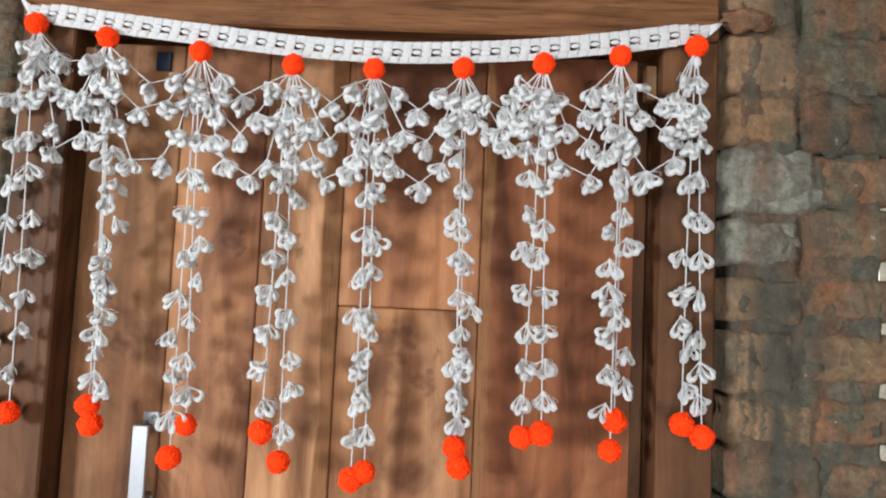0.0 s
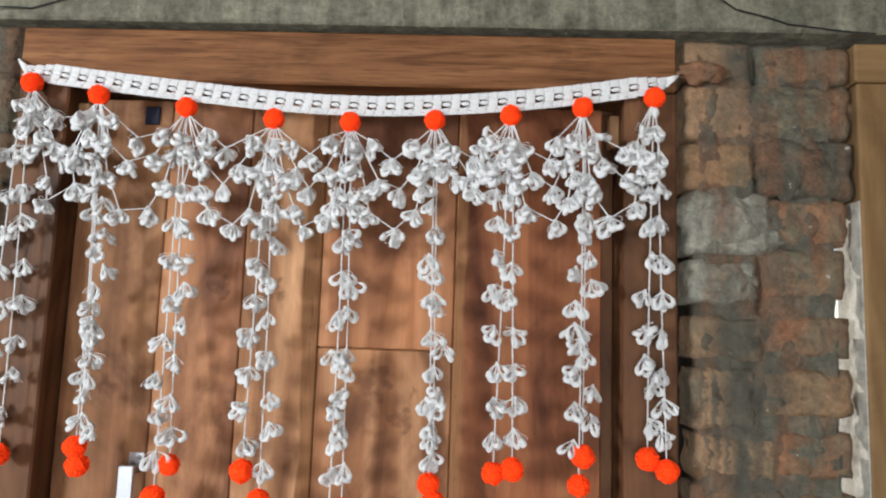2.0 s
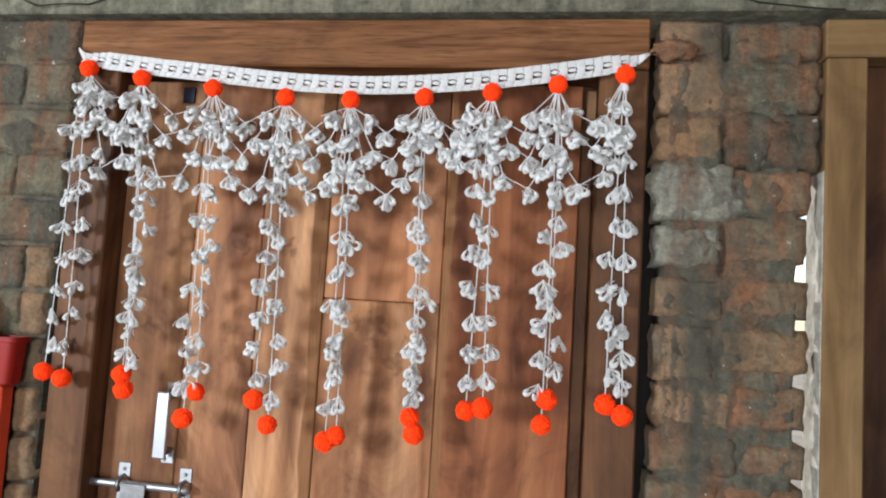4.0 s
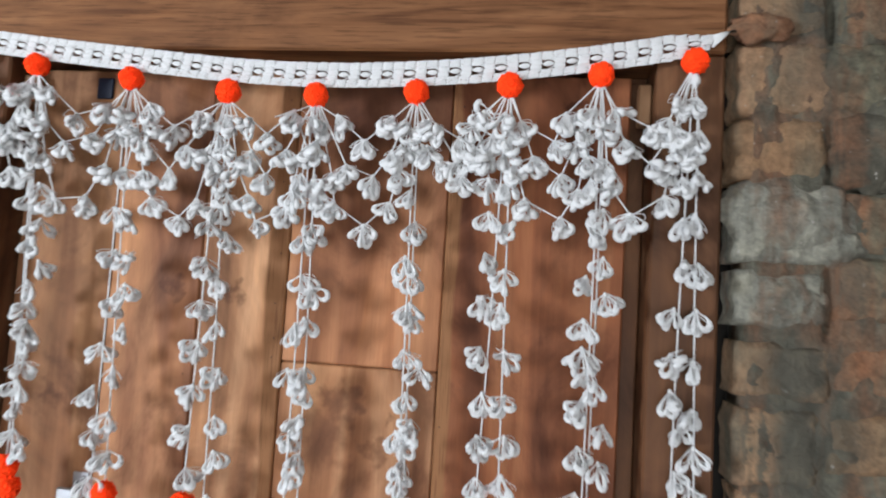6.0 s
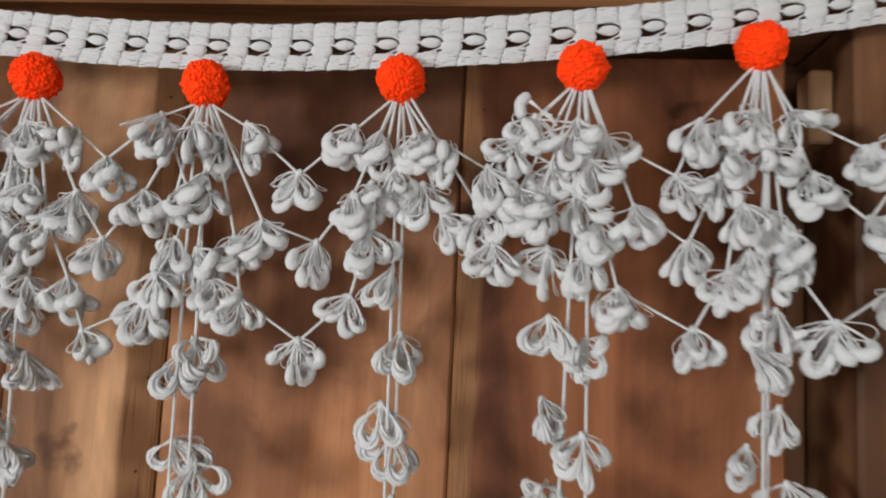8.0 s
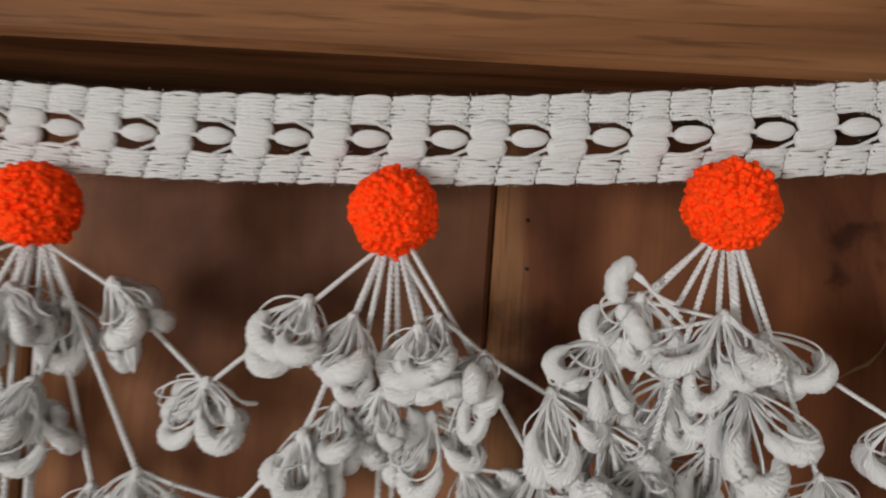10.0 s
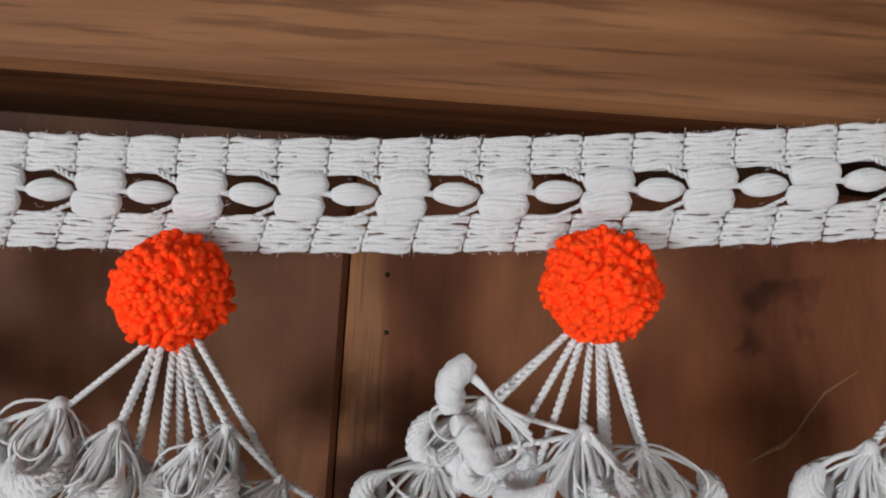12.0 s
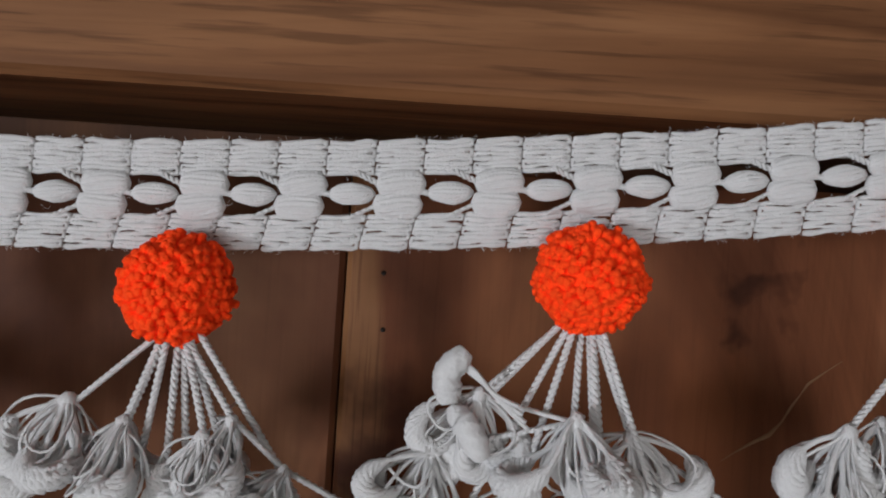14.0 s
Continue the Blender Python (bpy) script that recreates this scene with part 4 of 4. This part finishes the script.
hang(1, (-0.356, 1.935), (-0.348, 1.478), ((-0.357, 1.837), (-0.354, 1.806), (-0.346, 1.75), (-0.346, 1.694), (-0.342, 1.645), (-0.349, 1.621), (-0.342, 1.57), (-0.341, 1.509)))
hang(1, (-0.352, 1.935), (-0.343, 1.453), ((-0.343, 1.82), (-0.334, 1.774), (-0.331, 1.722), (-0.341, 1.669), (-0.339, 1.642), (-0.339, 1.595), (-0.34, 1.546), (-0.33, 1.496)))
hang(2, (-0.231, 1.917), (-0.232, 1.414), ((-0.233, 1.792), (-0.228, 1.74), (-0.231, 1.679), (-0.236, 1.622), (-0.239, 1.571), (-0.232, 1.521), (-0.231, 1.461)))
hang(2, (-0.226, 1.917), (-0.213, 1.458), ((-0.218, 1.788), (-0.208, 1.736), (-0.21, 1.698), (-0.21, 1.65), (-0.218, 1.595), (-0.217, 1.54), (-0.211, 1.493)))
hang(3, (-0.101, 1.909), (-0.108, 1.455), ((-0.104, 1.782), (-0.104, 1.735), (-0.108, 1.684), (-0.106, 1.635), (-0.105, 1.583), (-0.108, 1.533), (-0.107, 1.484)))
hang(3, (-0.093, 1.91), (-0.083, 1.416), ((-0.093, 1.801), (-0.085, 1.768), (-0.089, 1.713), (-0.087, 1.66), (-0.078, 1.603), (-0.076, 1.549), (-0.074, 1.508), (-0.079, 1.454)))
hang(4, (0.015, 1.911), (0.015, 1.398), ((0.016, 1.772), (0.016, 1.722), (0.014, 1.664), (0.007, 1.608), (0.019, 1.537), (0.015, 1.492), (0.018, 1.448)))
hang(4, (0.022, 1.911), (0.032, 1.408), ((0.023, 1.781), (0.03, 1.708), (0.024, 1.672), (0.028, 1.613), (0.031, 1.591), (0.026, 1.555), (0.027, 1.511), (0.033, 1.454)))
hang(5, (0.143, 1.913), (0.151, 1.447), ((0.143, 1.831), (0.141, 1.749), (0.147, 1.687), (0.147, 1.642), (0.153, 1.594), (0.144, 1.549), (0.151, 1.502)))
hang(5, (0.147, 1.913), (0.158, 1.421), ((0.15, 1.79), (0.149, 1.731), (0.15, 1.697), (0.165, 1.623), (0.161, 1.563), (0.153, 1.545), (0.153, 1.515), (0.154, 1.472)))
hang(6, (0.25, 1.915), (0.239, 1.465), ((0.237, 1.806), (0.235, 1.759), (0.235, 1.708), (0.236, 1.651), (0.241, 1.599), (0.237, 1.551), (0.237, 1.505)))
hang(6, (0.257, 1.915), (0.265, 1.471), ((0.258, 1.794), (0.258, 1.74), (0.257, 1.7), (0.263, 1.648), (0.267, 1.6), (0.268, 1.553), (0.267, 1.51)))
hang(7, (0.358, 1.926), (0.356, 1.453), ((0.352, 1.792), (0.35, 1.739), (0.349, 1.689), (0.349, 1.657), (0.35, 1.597), (0.349, 1.548), (0.349, 1.499)))
hang(7, (0.362, 1.926), (0.362, 1.491), ((0.367, 1.815), (0.369, 1.762), (0.372, 1.719), (0.357, 1.636), (0.365, 1.619), (0.376, 1.573), (0.372, 1.534)))
hang(8, (0.458, 1.945), (0.45, 1.491), ((0.454, 1.809), (0.458, 1.761), (0.448, 1.709), (0.446, 1.657), (0.446, 1.617), (0.459, 1.582), (0.454, 1.531)))
hang(8, (0.464, 1.945), (0.475, 1.477), ((0.466, 1.813), (0.472, 1.757), (0.471, 1.706), (0.469, 1.654), (0.469, 1.599), (0.472, 1.558), (0.47, 1.516)))

def bloom_on(cord, x, y, z, low=0.90, high=1.08):
    flower(cord, x, y, z, pick.uniform(low, high), FLOWERS_FINE)


def swag(i, blooms):
    """A cord that runs from one pompom of the band to the next through the knots of its blossoms."""
    (xa, za), (xb, zb) = TOPS[i], TOPS[i + 1]
    spots = [(x, TOP_Y - 0.003 + pick.uniform(-0.008, 0.006), z) for x, z in blooms]
    knots = [(x, y + 0.001, z + 0.0125) for x, y, z in spots]
    first, last = knots[0], knots[-1]
    ends = [(xa + 0.12 * (first[0] - xa), TOP_Y, za - 0.012), (xb + 0.12 * (last[0] - xb), TOP_Y, zb - 0.012)]
    cord = part("swag", cord_points(Geo(), [ends[0]] + knots + [ends[1]]), WHITE_YARN, toran, smooth=True)
    for x, y, z in spots:
        bloom_on(cord, x, y, z)


def cluster(i, blooms):
    """Two short cords, each with a string of blossoms, bunched below a pompom of the band."""
    x, z = TOPS[i]
    for side in (-1, 1):
        spots = sorted(((bx, TOP_Y - pick.uniform(-0.003, 0.011), bz) for bx, bz in blooms if (bx - x) * side > 0 or (bx == x and side > 0)), key=lambda p: -p[2])
        if not spots:
            continue
        knots = [(bx, y + 0.002, bz + 0.0125) for bx, y, bz in spots]
        start = (x + 0.22 * (knots[0][0] - x), TOP_Y, z - 0.012)
        cord = part("inner_cord", cord_points(Geo(), [start] + knots), WHITE_YARN, toran, smooth=True)
        for bx, y, bz in spots:
            bloom_on(cord, bx, y, bz, 0.90, 1.05)


swag(0, ((-0.418, 1.941), (-0.382, 1.944)))
swag(0, ((-0.42, 1.902), (-0.41, 1.882), (-0.39, 1.898)))
swag(0, ((-0.428, 1.85), (-0.42, 1.814), (-0.385, 1.84), (-0.387, 1.875)))
swag(1, ((-0.333, 1.944), (-0.294, 1.912), (-0.25, 1.923)))
swag(1, ((-0.331, 1.898), (-0.304, 1.874), (-0.265, 1.886)))
swag(1, ((-0.338, 1.86), (-0.309, 1.802), (-0.268, 1.806), (-0.248, 1.846)))
swag(2, ((-0.193, 1.925), (-0.163, 1.9), (-0.13, 1.915)))
swag(2, ((-0.194, 1.877), (-0.163, 1.846), (-0.139, 1.873)))
swag(2, ((-0.196, 1.84), (-0.181, 1.807), (-0.145, 1.787), (-0.122, 1.81)))
swag(3, ((-0.063, 1.912), (-0.037, 1.892), (-0.005, 1.921)))
swag(3, ((-0.055, 1.869), (-0.036, 1.842), (-0.012, 1.872)))
swag(3, ((-0.072, 1.852), (-0.058, 1.817), (-0.045, 1.786), (-0.006, 1.805)))
swag(4, ((0.047, 1.917), (0.084, 1.887), (0.116, 1.916)))
swag(4, ((0.064, 1.857), (0.096, 1.846), (0.119, 1.874)))
swag(4, ((0.044, 1.848), (0.052, 1.81), (0.089, 1.786), (0.119, 1.814), (0.128, 1.851)))
swag(5, ((0.16, 1.916), (0.176, 1.905), (0.198, 1.893)))
swag(5, ((0.197, 1.866), (0.217, 1.881)))
swag(5, ((0.172, 1.865), (0.203, 1.847), (0.228, 1.871)))
swag(6, ((0.268, 1.916), (0.308, 1.893), (0.32, 1.924)))
swag(6, ((0.284, 1.873), (0.317, 1.854), (0.333, 1.894)))
swag(6, ((0.265, 1.865), (0.277, 1.825), (0.318, 1.803), (0.337, 1.837)))
swag(7, ((0.377, 1.932), (0.412, 1.912), (0.434, 1.921)))
swag(7, ((0.386, 1.896), (0.415, 1.87), (0.439, 1.908)))
swag(7, ((0.37, 1.847), (0.396, 1.81), (0.432, 1.834), (0.439, 1.873)))
cluster(0, ((-0.471, 1.965), (-0.45, 1.968), (-0.454, 1.943), (-0.433, 1.951), (-0.472, 1.931), (-0.433, 1.918), (-0.441, 1.899)))
cluster(1, ((-0.38, 1.946), (-0.363, 1.953), (-0.366, 1.921), (-0.345, 1.914), (-0.355, 1.885), (-0.343, 1.864), (-0.378, 1.883)))
cluster(2, ((-0.235, 1.92), (-0.224, 1.901), (-0.241, 1.894), (-0.208, 1.892), (-0.194, 1.902), (-0.221, 1.844), (-0.204, 1.84)))
cluster(3, ((-0.116, 1.909), (-0.092, 1.913), (-0.101, 1.887), (-0.106, 1.859), (-0.085, 1.874), (-0.097, 1.84), (-0.083, 1.817), (-0.122, 1.87)))
cluster(4, ((-0.001, 1.911), (0.018, 1.915), (0.031, 1.91), (0.012, 1.877), (0.026, 1.883), (0.007, 1.845), (0.022, 1.838), (0.034, 1.82), (0.002, 1.821)))
cluster(5, ((0.132, 1.913), (0.154, 1.912), (0.144, 1.891), (0.128, 1.883), (0.16, 1.882)))
cluster(6, ((0.225, 1.926), (0.25, 1.922), (0.237, 1.899), (0.259, 1.898), (0.23, 1.875), (0.253, 1.879), (0.235, 1.846), (0.258, 1.845), (0.213, 1.911)))
cluster(7, ((0.333, 1.926), (0.352, 1.93), (0.339, 1.909), (0.36, 1.909), (0.345, 1.875), (0.36, 1.876), (0.351, 1.852), (0.373, 1.86)))
cluster(8, ((0.44, 1.947), (0.462, 1.946), (0.445, 1.915), (0.468, 1.909), (0.448, 1.886), (0.461, 1.89), (0.467, 1.862), (0.45, 1.855)))
# a wound loop that stands up beside the seventh pompom, its yarn running down into the blossoms
loose_geo = Geo()
for k in range(4):
    cord = np.array([(0.2195, -0.030, 1.9488 - 0.0005 * k), (0.2240 + 0.0008 * k, -0.032, 1.9462 - 0.0010 * k), (0.2275 + 0.0012 * k, -0.032, 1.9410 - 0.001 * k), (0.2350 + 0.001 * k, -0.032, 1.9382 - 0.002 * k)])
    u = np.linspace(0, 3, 22)
    leg = np.stack([np.interp(u, range(4), cord[:, a]) for a in range(3)], 1)
    for _ in range(12):
        leg[1:-1] = (leg[:-2] + 2 * leg[1:-1] + leg[2:]) / 4
    loose_geo.tube(leg, 0.0006, 6)
loose = part("loose_loop", loose_geo, WHITE_YARN, toran, smooth=True)


def wound_puff(course, fat):
    """A short plump length of wound yarn."""
    turns = np.linspace(0, 1, 45)
    rad = [0.0004 + fat * max(0.0, math.sin(math.pi * (0.04 + 0.92 * t))) ** 0.36 * (1.045 if k % 2 else 0.955) * (1 + 0.08 * math.sin(9 * t)) for k, t in enumerate(turns)]
    part("puff", Geo().tube([(course(t)[0], -0.030 + 0.0006 * math.sin(7 * t), course(t)[1]) for t in turns], rad, 24, ribs=0.05), WHITE_YARN, loose, smooth=True)


wound_puff(lambda t: (0.2172 - 0.0012 * math.sin(2.4 * t) + 0.0044 * max(0.0, t - 0.6) / 0.4, 1.9372 + 0.0140 * t), 0.0034)
wound_puff(lambda t: (0.2175 + 0.0090 * t, 1.9345 - 0.0110 * t * t), 0.0034)
